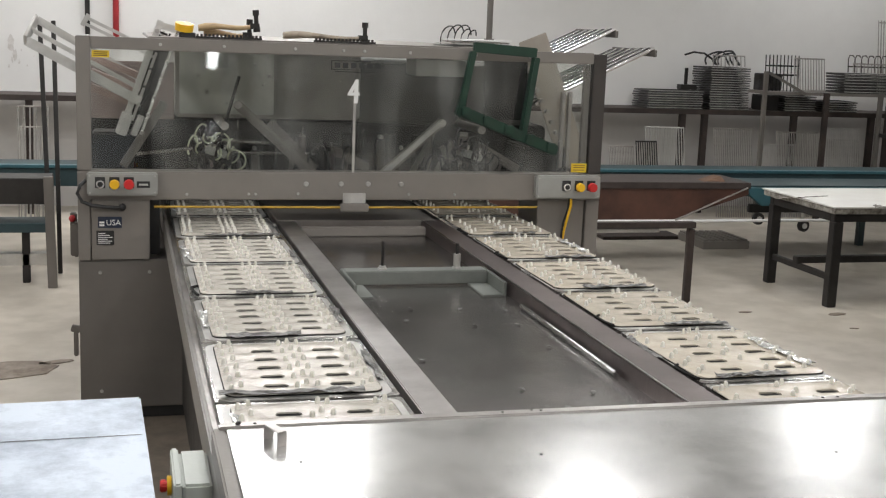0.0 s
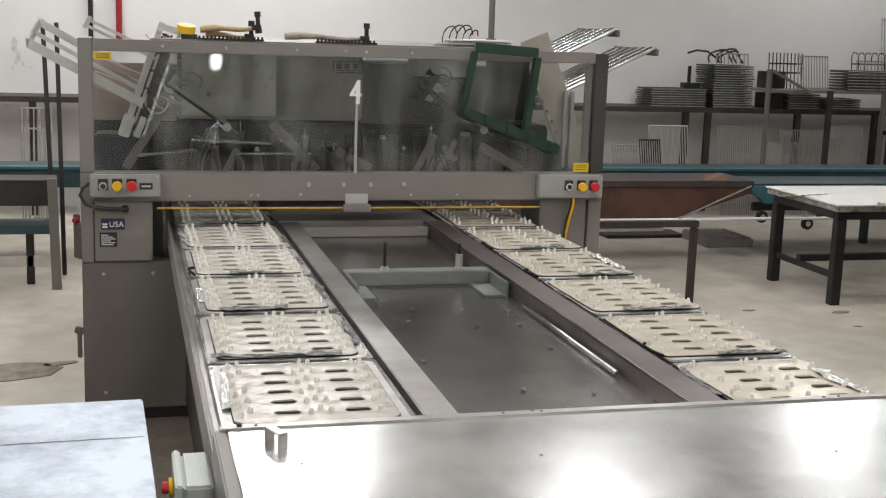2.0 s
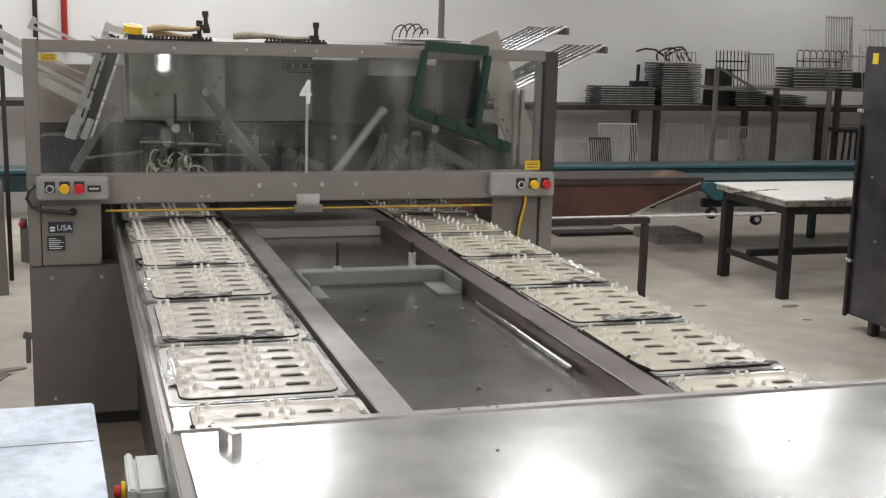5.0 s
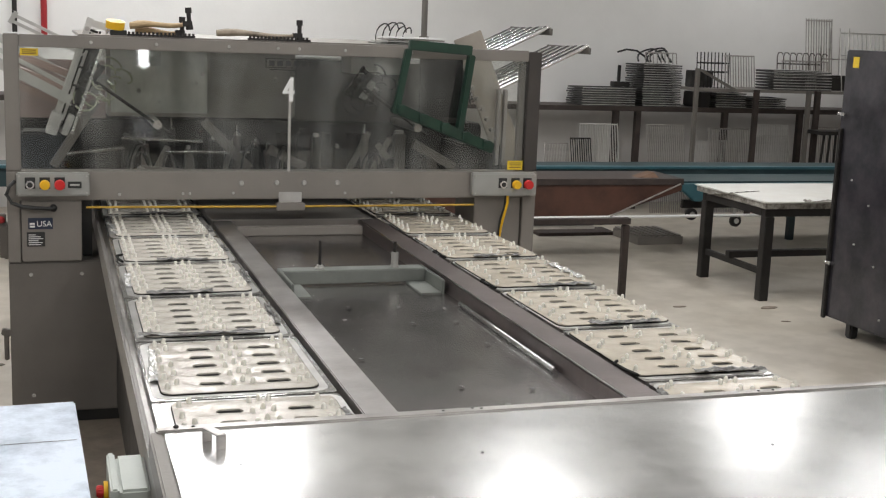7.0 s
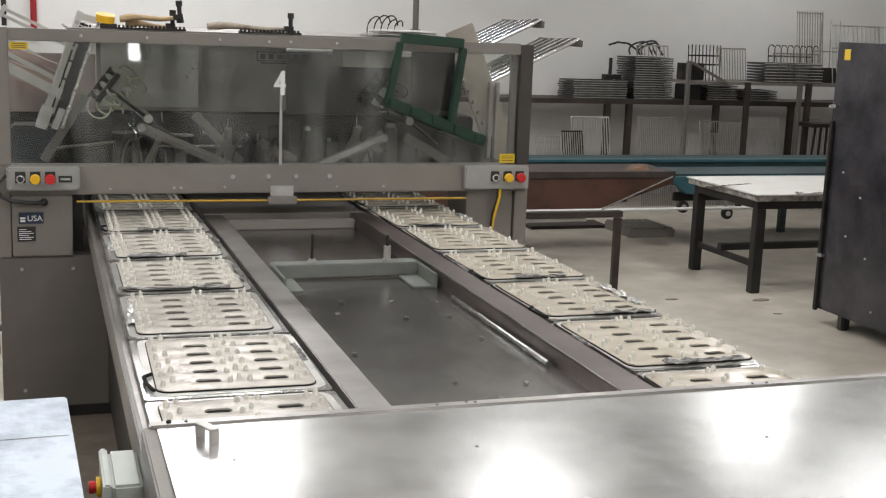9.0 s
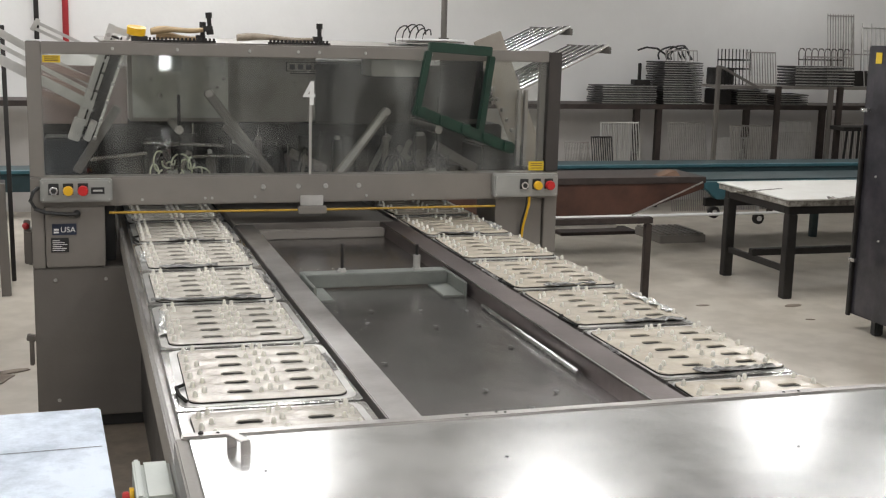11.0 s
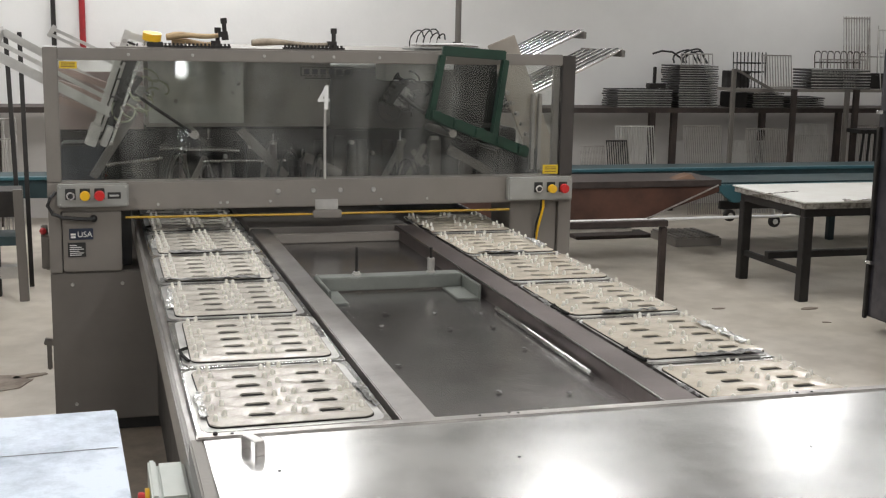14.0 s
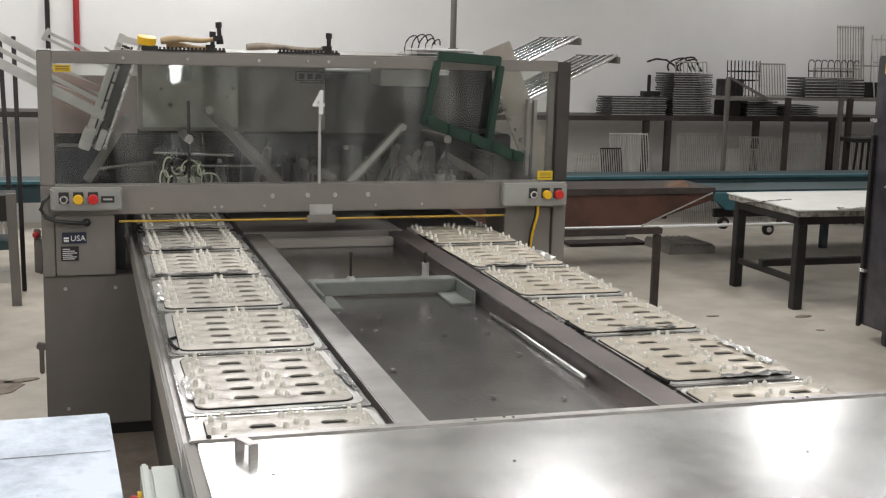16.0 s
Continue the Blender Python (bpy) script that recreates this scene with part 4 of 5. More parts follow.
# ---- feeders, arms and what lies on the hood ----
def left_feeder():
    f = thing("card_feeder", "tilted aluminium magazine feeder reaching through the hood", "feeder")
    # chute rails outside, falling into the hood
    for p, q, h in (((-0.21, 0.20, 1.668), (0.27, 0.20, 1.415), 0.042), ((-0.195, 0.33, 1.715), (0.27, 0.33, 1.465), 0.018), ((-0.18, 0.48, 1.758), (0.27, 0.48, 1.505), 0.034)):
        bm = bmesh.new()
        bar(bm, p, q, 0.010, h)
        bar(bm, (p[0], p[1] + 0.018, p[2] - h / 2), (q[0], q[1] + 0.018, q[2] - h / 2), 0.04, 0.006)
        part("chute_rail", bm, ALU, f, "dull aluminium chute rail", 0.002)
    bm = bmesh.new()
    bar(bm, (-0.214, 0.19, 1.668), (-0.184, 0.49, 1.76), 0.014, 0.046)
    part("chute_end", bm, ALU, f, "", 0.003)
    for z in (1.78, 1.75):
        bm = bmesh.new()
        bar(bm, (0.03, 0.3, z), (0.33, 0.3, z - 0.14), 0.012, 0.014)
        part("guide_rail", bm, ALU, f, "", 0.002)
    bm = bmesh.new()
    bar(bm, (0.02, 0.3, 1.74), (0.05, 0.3, 1.79), 0.02, 0.02)
    part("guide_post", bm, ALU, f, "", 0.002)
    for dz in (0.0, 0.07, 0.14):
        bm = bmesh.new()
        bar(bm, (0.05, 0.5, 1.60 - dz), (0.31, 0.5, 1.50 - dz), 0.10, 0.03)
        part("side_plate", bm, PINK, f, "rust-pink painted plate", 0.002)
    # the tilted ladder frame
    a, b = Vector((0.36, 0.30, 1.775)), Vector((0.19, 0.30, 1.29))
    d = (b - a).normalized()
    n = Vector((-d.z, 0, d.x))
    if n.x < 0:
        n = -n
    for off, w in ((0.0, 0.028), (0.085, 0.012)):
        bm = bmesh.new()
        bar(bm, a + n * off, b + n * off, 0.06, w)
        part("frame_rail", bm, CHROME if off else ALU, f, "", 0.002)
    for off, w, mt in ((0.03, 0.012, STEEL), (0.058, 0.008, IRON)):
        bm = bmesh.new()
        bar(bm, a + d * 0.04 + n * off + Vector((0, 0.015, 0)), b - d * 0.03 + n * off + Vector((0, 0.015, 0)), 0.02, w)
        part("guide_bar", bm, mt, f, "", 0.001)
    for i in range(6):
        p = a + d * (0.05 + i * 0.085)
        bm = bmesh.new()
        bar(bm, p - n * 0.01, p + n * (0.08 if i % 2 else 0.05), 0.03, 0.010)
        part("cross_piece", bm, IRON, f, "", 0.001)
        bm = bmesh.new()
        q = p + n * 0.085 + d * 0.03
        tube(bm, q + Vector((0, -0.045, 0)), q + Vector((0, -0.031, 0)), 0.009, 8)
        part("bolt", bm, STEEL, f, "", 0.001)
        bm = bmesh.new()
        tube(bm, p + Vector((0, -0.04, 0)), p + Vector((0, -0.031, 0)), 0.011, 8)
        part("bolt", bm, STEEL, f, "", 0.001)
    # dark sheet added behind the rails, for the shade between them
    bm = bmesh.new()
    bar(bm, a + d * 0.06 + n * 0.045 + Vector((0, 0.05, 0)), b - d * 0.02 + n * 0.045 + Vector((0, 0.05, 0)), 0.006, 0.085)
    part("back_plate", bm, INSIDE, f, "dark sheet for the shade between the rails", 0.001)
    bm = bmesh.new()
    bar(bm, b - d * 0.07, b + d * 0.03, 0.10, 0.05)
    bar(bm, b - d * 0.08 + n * 0.06, b + d * 0.015 + n * 0.055, 0.08, 0.03)
    part("end_block", bm, RIM, f, "bright end block", 0.004)
    bm = bmesh.new()
    bar(bm, a + d * 0.02, a + Vector((0.13, 0, -0.055)), 0.05, 0.03)
    part("top_strut", bm, ALU, f, "", 0.003)
    bm = bmesh.new()
    bar(bm, (0.19, 0.42, 1.10), (0.38, 0.42, 1.40), 0.03, 0.04)
    part("back_strut", bm, PAINT, f, "", 0.003)


def right_feeder():
    f = thing("outfeed_chute", "row of bright rods forming a sloping outfeed chute", "chute")
    d = Vector((0.42, 0.0, 0.20))
    for base, n, tag in ((Vector((2.12, 0.42, 1.565)), 6, 0), (Vector((2.20, 0.42, 1.41)), 6, 1)):
        for i in range(n):
            bm = bmesh.new()
            p = base + Vector((-0.012 * i, 0.07 * i, 0.022 * (i - n + 1) * -0.15))
            q = p + d * (1.17 if tag == 0 else 1.50)
            tube(bm, p, q, 0.010, 10)
            part("chute_rod", bm, CHROME, f, "bright round rod", 0, True)
            # dark strip added beside each rod, it paints the shaded gap
            bm = bmesh.new()
            bar(bm, p + Vector((-0.006, 0.035, 0.0)), q + Vector((-0.006, 0.035, 0.0)), 0.034, 0.012)
            part("rod_channel", bm, IRON, f, "added dark strip for the shaded gap between the rods", 0.001)
        q = base + d * (1.17 if tag == 0 else 1.50)
        bm = bmesh.new()
        bar(bm, q + Vector((0.0, -0.03, -0.008)), q + Vector((-0.06, 0.40, -0.002)), 0.012, 0.034)
        part("end_bar", bm, PAINT_DARK, f, "", 0.002)
    bm = bmesh.new()
    bar(bm, (2.155, 0.38, 1.76), (2.43, 0.38, 1.10), 0.15, 0.012, (0, 1, 0))
    part("slope_plate", bm, TAN, f, "tan sloping plate", 0.003)
    for i in range(9):
        bm = bmesh.new()
        p = Vector((2.08, 0.30, 1.66)).lerp(Vector((2.30, 0.30, 1.25)), i / 8)
        tube(bm, p, p + Vector((0, -0.03, 0)), 0.011, 8)
        part("roller", bm, WIRE, f, "", 0, True)
    for x in (2.31, 2.345):
        boxes("upright", [(x, x + 0.018, 0.32, 0.35, 1.12, 1.50)], STEEL, f, "", 0.002)
    g = thing("green_frame", "green enamelled steel guide frame hung in the hood", "frame")
    tl, tr, br, bl = Vector((1.733, -0.045, 1.71)), Vector((2.035, -0.045, 1.692)), Vector((1.985, -0.045, 1.30)), Vector((1.686, -0.045, 1.44))
    for n, a, b, w in (("top_bar", tl, tr, 0.045), ("side_bar", tl + Vector((0, 0, -0.02)), bl, 0.035), ("side_bar", tr + Vector((-0.0, 0, -0.02)), br, 0.045)):
        bm = bmesh.new()
        bar(bm, a, b, 0.03, w)
        part(n, bm, GREEN, g, "", 0.004)
    bm = bmesh.new()
    bar(bm, (1.665, -0.045, 1.428), (2.155, -0.045, 1.242), 0.05, 0.05)
    part("lower_bar", bm, GREEN, g, "", 0.006)
    for i in range(5):
        bm = bmesh.new()
        p = Vector((1.70, -0.07, 1.415)).lerp(Vector((2.12, -0.07, 1.256)), i / 4)
        box(bm, p.x - 0.02, p.x + 0.02, -0.085, -0.07, p.z - 0.012, p.z + 0.026)
        part("clip", bm, GREEN, g, "", 0.003)
    boxes("dark_sheet", [(1.88, 2.10, 0.26, 0.27, 1.36, 1.66)], INSIDE, g, "dark backing sheet")
    bm = bmesh.new()
    box(bm, 1.575, 1.83, 0.40, 0.62, 1.555, 1.635)
    tagged(part("pale_box", bm, WHITE, None, "", 0.004), "pale grey switch box hung under the hood roof", "box")
    bm = bmesh.new()
    box(bm, 0.575, 0.680, 0.50, 0.58, 1.562, 1.693)
    tagged(part("pale_box", bm, JUNC, None, "", 0.004), "small pale box hung under the hood roof", "box")


def swing_head(name, label, at, hose_mat, cup_mat):
    """A suction head on a rod that slides and swings through its pivot; the rod rises along z."""
    s = thing(name, label, "suction head", at, "suction heads")
    bm = bmesh.new()
    tube(bm, (0, -0.03, 0.34), (0, -0.03, -0.05), 0.0075, 8)
    part("swing_rod", bm, IRON, s, "black swing rod", 0, True)
    bm = bmesh.new()
    box(bm, -0.08, 0.08, -0.035, 0.035, -0.072, -0.05)
    part("cross_head", bm, INSIDE, s, "", 0.004)
    for x in (-0.066, -0.022, 0.022, 0.066):
        bm = bmesh.new()
        tube(bm, (x, 0.0, -0.076), (x, 0.0, -0.095), 0.01, 8)
        tube(bm, (x, 0.0, -0.095), (x, 0.0, -0.11), 0.012, 10, 0.022)
        part("suction_cup", bm, cup_mat, s, "", 0, True)
    rnd = random.Random(len(name))
    bm = bmesh.new()
    box(bm, -0.05, 0.05, -0.03, 0.03, -0.048, -0.012)
    part("manifold", bm, BOXGREY, s, "grey air manifold", 0.006)
    for x in (-0.032, 0.0, 0.032):
        tubes("fitting", [((x, -0.012, -0.012), (x, -0.012, 0.014))], 0.009, CHROME, s, "bright hose fitting", 10)
    for i in range(11):
        x, r = -0.11 + 0.02 * i + rnd.uniform(-0.012, 0.012), rnd.uniform(0.026, 0.056)
        bm = bmesh.new()
        cy, cz, turn = rnd.uniform(-0.05, 0.03), rnd.uniform(-0.045, 0.045), rnd.uniform(0.45, 1.15)
        pts = [(x + r * turn * math.cos(a), cy + 0.035 * math.sin(a + i), cz + r * math.sin(a)) for a in [i + k * math.tau / 16 for k in range(16)]]
        hose(bm, pts[:rnd.randrange(10, 15)], 0.0045, 6)
        part("air_hose", bm, hose_mat, s, "looped air hose", 0, True)
    return s


def swing_bar(label, at, length, flip):
    """A link bar that swings about its lower end; it points along +x at rest."""
    s = thing("link_arm", label, "link arm", at, "link arms")
    bm = bmesh.new()
    box(bm, -0.02, length, -0.012, 0.012, -0.022, 0.022)
    part("arm_bar", bm, PAINT, s, "flat taupe bar", 0.004)
    bm = bmesh.new()
    box(bm, 0.06, length - 0.01, -0.03, -0.013, -0.006, 0.018)
    part("edge_strip", bm, ALU if flip else PAINT_DARK, s, "", 0.002)
    bm = bmesh.new()
    tube(bm, (length - 0.01, -0.035, 0), (length - 0.01, 0.03, 0), 0.018, 12)
    part("end_bolt", bm, STEEL, s, "", 0.002, True)
    return s


def hammer(name, label, m, wood, n):
    h = thing(name, label, "hammer", group="hammers on the hood")
    bm = bmesh.new()
    pts = [(n * i / 8, 0, 0.006 * math.sin(i * 0.8)) for i in range(9)]
    rad = (0.015, 0.018, 0.016, 0.013, 0.012, 0.012, 0.011, 0.010, 0.010)
    rings = [[bm.verts.new((p[0], r * 1.1 * math.cos(k * math.tau / 10), p[2] + r * math.sin(k * math.tau / 10))) for k in range(10)] for p, r in zip(pts, rad)]
    for a, b in zip(rings, rings[1:]):
        for k in range(10):
            bm.faces.new((a[k], a[(k + 1) % 10], b[(k + 1) % 10], b[k]))
    bm.faces.new(rings[0]), bm.faces.new(rings[-1])
    part("shaft", bm, wood, h, "worn wooden shaft", 0, True)
    bm = bmesh.new()
    tube(bm, (n, 0, -0.02), (n, 0, 0.045), 0.010, 10)
    tube(bm, (n, 0, 0.045), (n, 0, 0.07), 0.0145, 10)
    tube(bm, (n, 0, -0.026), (n, 0, -0.005), 0.016, 10)
    box(bm, n - 0.03, n + 0.012, -0.012, 0.012, -0.012, 0.012)
    part("head", bm, IRON, h, "black steel head", 0.001, True)
    h.matrix_basis = m
    return h


def on_the_hood():
    zr = 1.7065
    # tape roll
    t = thing("tape_roll", "roll of yellow tape on the hood roof", "tape roll", (0.452, 0.10, zr))
    bm = bmesh.new()
    bmesh.ops.create_cone(bm, cap_ends=False, segments=28, radius1=0.04, radius2=0.04, depth=0.05, matrix=Matrix.Translation((0, 0, 0.048)))
    bmesh.ops.create_cone(bm, cap_ends=False, segments=28, radius1=0.028, radius2=0.028, depth=0.05, matrix=Matrix.Translation((0, 0, 0.048)))
    bmesh.ops.bridge_loops(bm, edges=[e for e in bm.edges if all(v.co.z > 0.06 for v in e.verts)])
    bmesh.ops.bridge_loops(bm, edges=[e for e in bm.edges if all(v.co.z < 0.03 for v in e.verts)])
    part("tape", bm, YELLOW, t, "", 0, True, pose(0, 0, 0.016, 12, 6, 0) @ Matrix.Diagonal((1, 1, 0.62, 1)))
    bm = bmesh.new()
    box(bm, -0.02, 0.05, -0.03, 0.03, 0.0, 0.022)
    part("tape_base", bm, BLACK, t, "", 0.002)
    # toothed strips under the tools
    for x0, x1 in ((0.50, 0.79), (1.02, 1.30)):
        s = thing("toothed_strip", "dark toothed metal strip on the hood roof", "strip", (0, 0.06, zr), "toothed strips")
        boxes("spine", [(x0, x1, -0.012, 0.012, 0.0, 0.008)], IRON, s, "", 0.001)
        bm = bmesh.new()
        box(bm, 0.0, 0.009, -0.014, 0.0, 0.008, 0.018)
        tooth = part("tooth", bm, IRON, s, m=pose(x0 + 0.005, 0, 0))
        for i in range(1, int((x1 - x0 - 0.012) / 0.017) + 1):
            again("tooth", tooth, s, pose(x0 + 0.005 + i * 0.017, 0, 0))
    hammer("hammer", "hammer with pale wooden shaft lying on the hood", pose(0.515, 0.09, zr + 0.042, 0, -4, 2), WOOD, 0.255)
    hammer("hammer", "second hammer with dirty wooden shaft on the hood", pose(0.54, 0.13, zr + 0.022, 0, 1, -3), WOOD, 0.20)
    hammer("hammer", "hammer with grimy brown shaft on the hood", pose(0.885, 0.08, zr + 0.024, 0, 0, 0), DARKWOOD, 0.37)
    # folded sheets and wires beside the green frame
    p = thing("sheet_stack", "pile of grey-green sheets on the hood roof", "sheets", (1.82, 0.30, zr))
    for i in range(4):
        bm = bmesh.new()
        box(bm, -0.16 + 0.02 * i, 0.16, -0.12, 0.12, 0.009 * i, 0.009 * i + 0.006)
        part("sheet", bm, (BRACKET, ALU, PAINT, WHITE)[i], p, "", 0.001, m=pose(0, 0, 0.001, 0, 0, (0, 6, -4, 9)[i]))
    w = thing("wire_bundle", "tangle of dark wires on the hood roof", "wires", (1.80, 0.5, zr))
    rnd = random.Random(12)
    for i in range(5):
        bm = bmesh.new()
        x, q = -0.08 + 0.035 * i, rnd.uniform(0.025, 0.06)
        hose(bm, [(x + q * (1 - math.cos(k * 0.35)), 0.02 * math.sin(k), 0.004 + (0.05 + q) * math.sin(k * 0.35)) for k in range(8)], 0.0035, 5)
        part("wire", bm, IRON, w, "", 0, True)
    for x, r, c, lab in ((0.135, 0.028, CONDUITRED, "dark red painted conduit running up the wall"), (-0.12, 0.022, IRON, "black conduit running up the wall")):
        bm = bmesh.new()
        tube(bm, (x, 6.472, 1.5), (x, 6.472, 4.2), r, 12)
        tagged(part("conduit", bm, c, None, "", 0, True), lab, "conduit")
    bm = bmesh.new()
    tube(bm, (2.24, 1.4, 1.60), (2.24, 1.4, 4.2), 0.018, 12)
    tube(bm, (2.24, 1.4, 1.61), (2.24, 1.4, 1.74), 0.03, 12)
    tagged(part("conduit", bm, PAINT_DARK, None, "", 0, True), "dark conduit rising from the machine roof", "conduit")


left_feeder()
right_feeder()
ARM_A, ARM_B = Vector((1.10, 0.30, 1.05)), Vector((1.365, 0.30, 1.05))
arm_a = swing_bar("dull taupe link arm swinging inside the hood", ARM_A, 0.54, False)
arm_b = swing_bar("pale edged link arm swinging inside the hood", ARM_B, 0.44, True)
head_a = swing_head("suction_head", "swinging suction head with looped pale hoses", HEAD_A, HOSE, RUBBER)
head_b = swing_head("suction_head", "swinging suction head with looped black hoses", HEAD_B, BLACK, RUBBER)
on_the_hood()


# ---- the back of the hall ----
def work_table():
    t = thing("work_table", "low iron work table with chipped white top", "table")
    x0, x1, y0, y1 = 4.83, 6.35, 1.74, 2.72
    bm = bmesh.new()
    for r in ((x0, x1, y0, y1, 0.693, 0.703),):
        box(bm, *r)
    part("top_board", bm, BOARD, t, "white laminate board with worn edges", 0.003)
    boxes("edge_board", [(x0 + 0.01, x1 - 0.01, y0 + 0.015, y1 - 0.015, 0.652, 0.692)], EDGE, t, "chipped white edge", 0.004)
    for i, (a, b, w) in enumerate((((x0 + 0.3, y0 - 0.004), (x0 + 0.62, y0 - 0.004), 0.05), ((x0 + 0.8, y0 - 0.004), (x0 + 1.35, y0 - 0.004), 0.06), ((x0 - 0.004, y0 + 0.1), (x0 - 0.004, y0 + 0.75), 0.05))):
        n = math.hypot(b[0] - a[0], b[1] - a[1])
        bm = crumple(None, n, w, i * 9 + 2)
        part("peeling_edge", bm, CARD if i == 1 else EDGE, t, "lifted peeling edge of the board", m=pose((a[0] + b[0]) / 2, (a[1] + b[1]) / 2, 0.702, 16 if i < 2 else 0, 0 if i < 2 else 10, 0 if i < 2 else 90))
    boxes("frame_rail", [(x0 + 0.03, x1 - 0.03, y0 + 0.04, y0 + 0.09, 0.595, 0.651)], IRON, t)
    boxes("frame_rail", [(x0 + 0.03, x1 - 0.03, y1 - 0.13, y1 - 0.08, 0.595, 0.651)], IRON, t)
    boxes("frame_rail", [(x0 + 0.03, x0 + 0.08, y0 + 0.09, y1 - 0.13, 0.595, 0.651)], IRON, t)
    for x in (x0 + 0.065, x1 - 0.065):
        for y in (y0 + 0.065, y1 - 0.105):
            boxes("leg", [(x - 0.035, x + 0.035, y - 0.035, y + 0.035, 0.0, 0.595)], IRON, t)
    boxes("stretcher", [(x0 + 0.05, x0 + 0.08, y0 + 0.10, y1 - 0.14, 0.18, 0.225)], IRON, t)
    boxes("stretcher", [(x0 + 0.03, x1 - 0.05, (y0 + y1) / 2 - 0.03, (y0 + y1) / 2 + 0.03, 0.226, 0.275)], IRON, t)


def brown_bench():
    b = thing("brown_bench", "dark iron bench with a sagging brown hardboard front", "bench")
    boxes("top_rail", [(1.85, 3.73, 1.57, 1.63, 0.592, 0.632)], RUSTIRON, b)
    boxes("leg", [(3.685, 3.73, 1.58, 1.62, 0.0, 0.585)], RUSTIRON, b)
    boxes("leg", [(1.9, 1.95, 1.565, 1.635, 0.0, 0.585)], RUSTIRON, b)
    c = thing("brown_conveyor", "brown hardboard-sided roller conveyor", "conveyor")
    y = 3.0
    bm = bmesh.new()
    vs = [bm.verts.new(p) for p in ((1.2, y, 0.40), (4.2, y, 0.40), (4.88, y, 0.61), (4.88, y, 0.655), (1.2, y, 0.655))]
    f = bm.faces.new(vs)
    r = bmesh.ops.extrude_face_region(bm, geom=[f])
    bmesh.ops.translate(bm, vec=(0, 0.03, 0), verts=[v for v in r["geom"] if isinstance(v, bmesh.types.BMVert)])
    part("side_board", bm, BROWN, c, "brown hardboard side", 0.003)
    boxes("top_edge", [(1.2, 4.89, y - 0.01, y + 0.5, 0.656, 0.705)], RUSTIRON, c, "dark brown top edge", 0.003)
    boxes("bed", [(1.2, 4.70, y + 0.035, y + 0.5, 0.56, 0.65)], RUSTIRON, c)
    for x in (1.5, 2.6):
        boxes("leg", [(x, x + 0.06, y + 0.05, y + 0.11, 0.0, 0.6)], RUSTIRON, c)
    boxes("lower_shelf", [(1.2, 4.2, y + 0.1, y + 0.45, 0.30, 0.325)], ALU, c, "pale lower rail", 0.003)
    bm = bmesh.new()
    tube(bm, (4.2, 2.84, 0.44), (4.86, 2.985, 0.665), 0.007, 8)
    part("strut", bm, WIRE, c, "pale strut", 0, True)
    bm = bmesh.new()
    vs = [bm.verts.new(p) for p in ((4.52, y + 0.05, 0.706), (4.70, y + 0.05, 0.706), (4.68, y + 0.1, 0.742))]
    f = bm.faces.new(vs)
    r = bmesh.ops.extrude_face_region(bm, geom=[f])
    bmesh.ops.translate(bm, vec=(0, 0.12, 0), verts=[v for v in r["geom"] if isinstance(v, bmesh.types.BMVert)])
    tagged(part("cardboard_piece", bm, CARD), "bent piece of cardboard on the brown conveyor", "cardboard")
    bm = bmesh.new()
    tube(bm, (3.2, 2.85, 0.43), (7.4, 3.15, 0.385), 0.012, 8)
    tagged(part("white_tube", bm, WHITE, None, "", 0, True), "long white tube behind the work table", "tube")


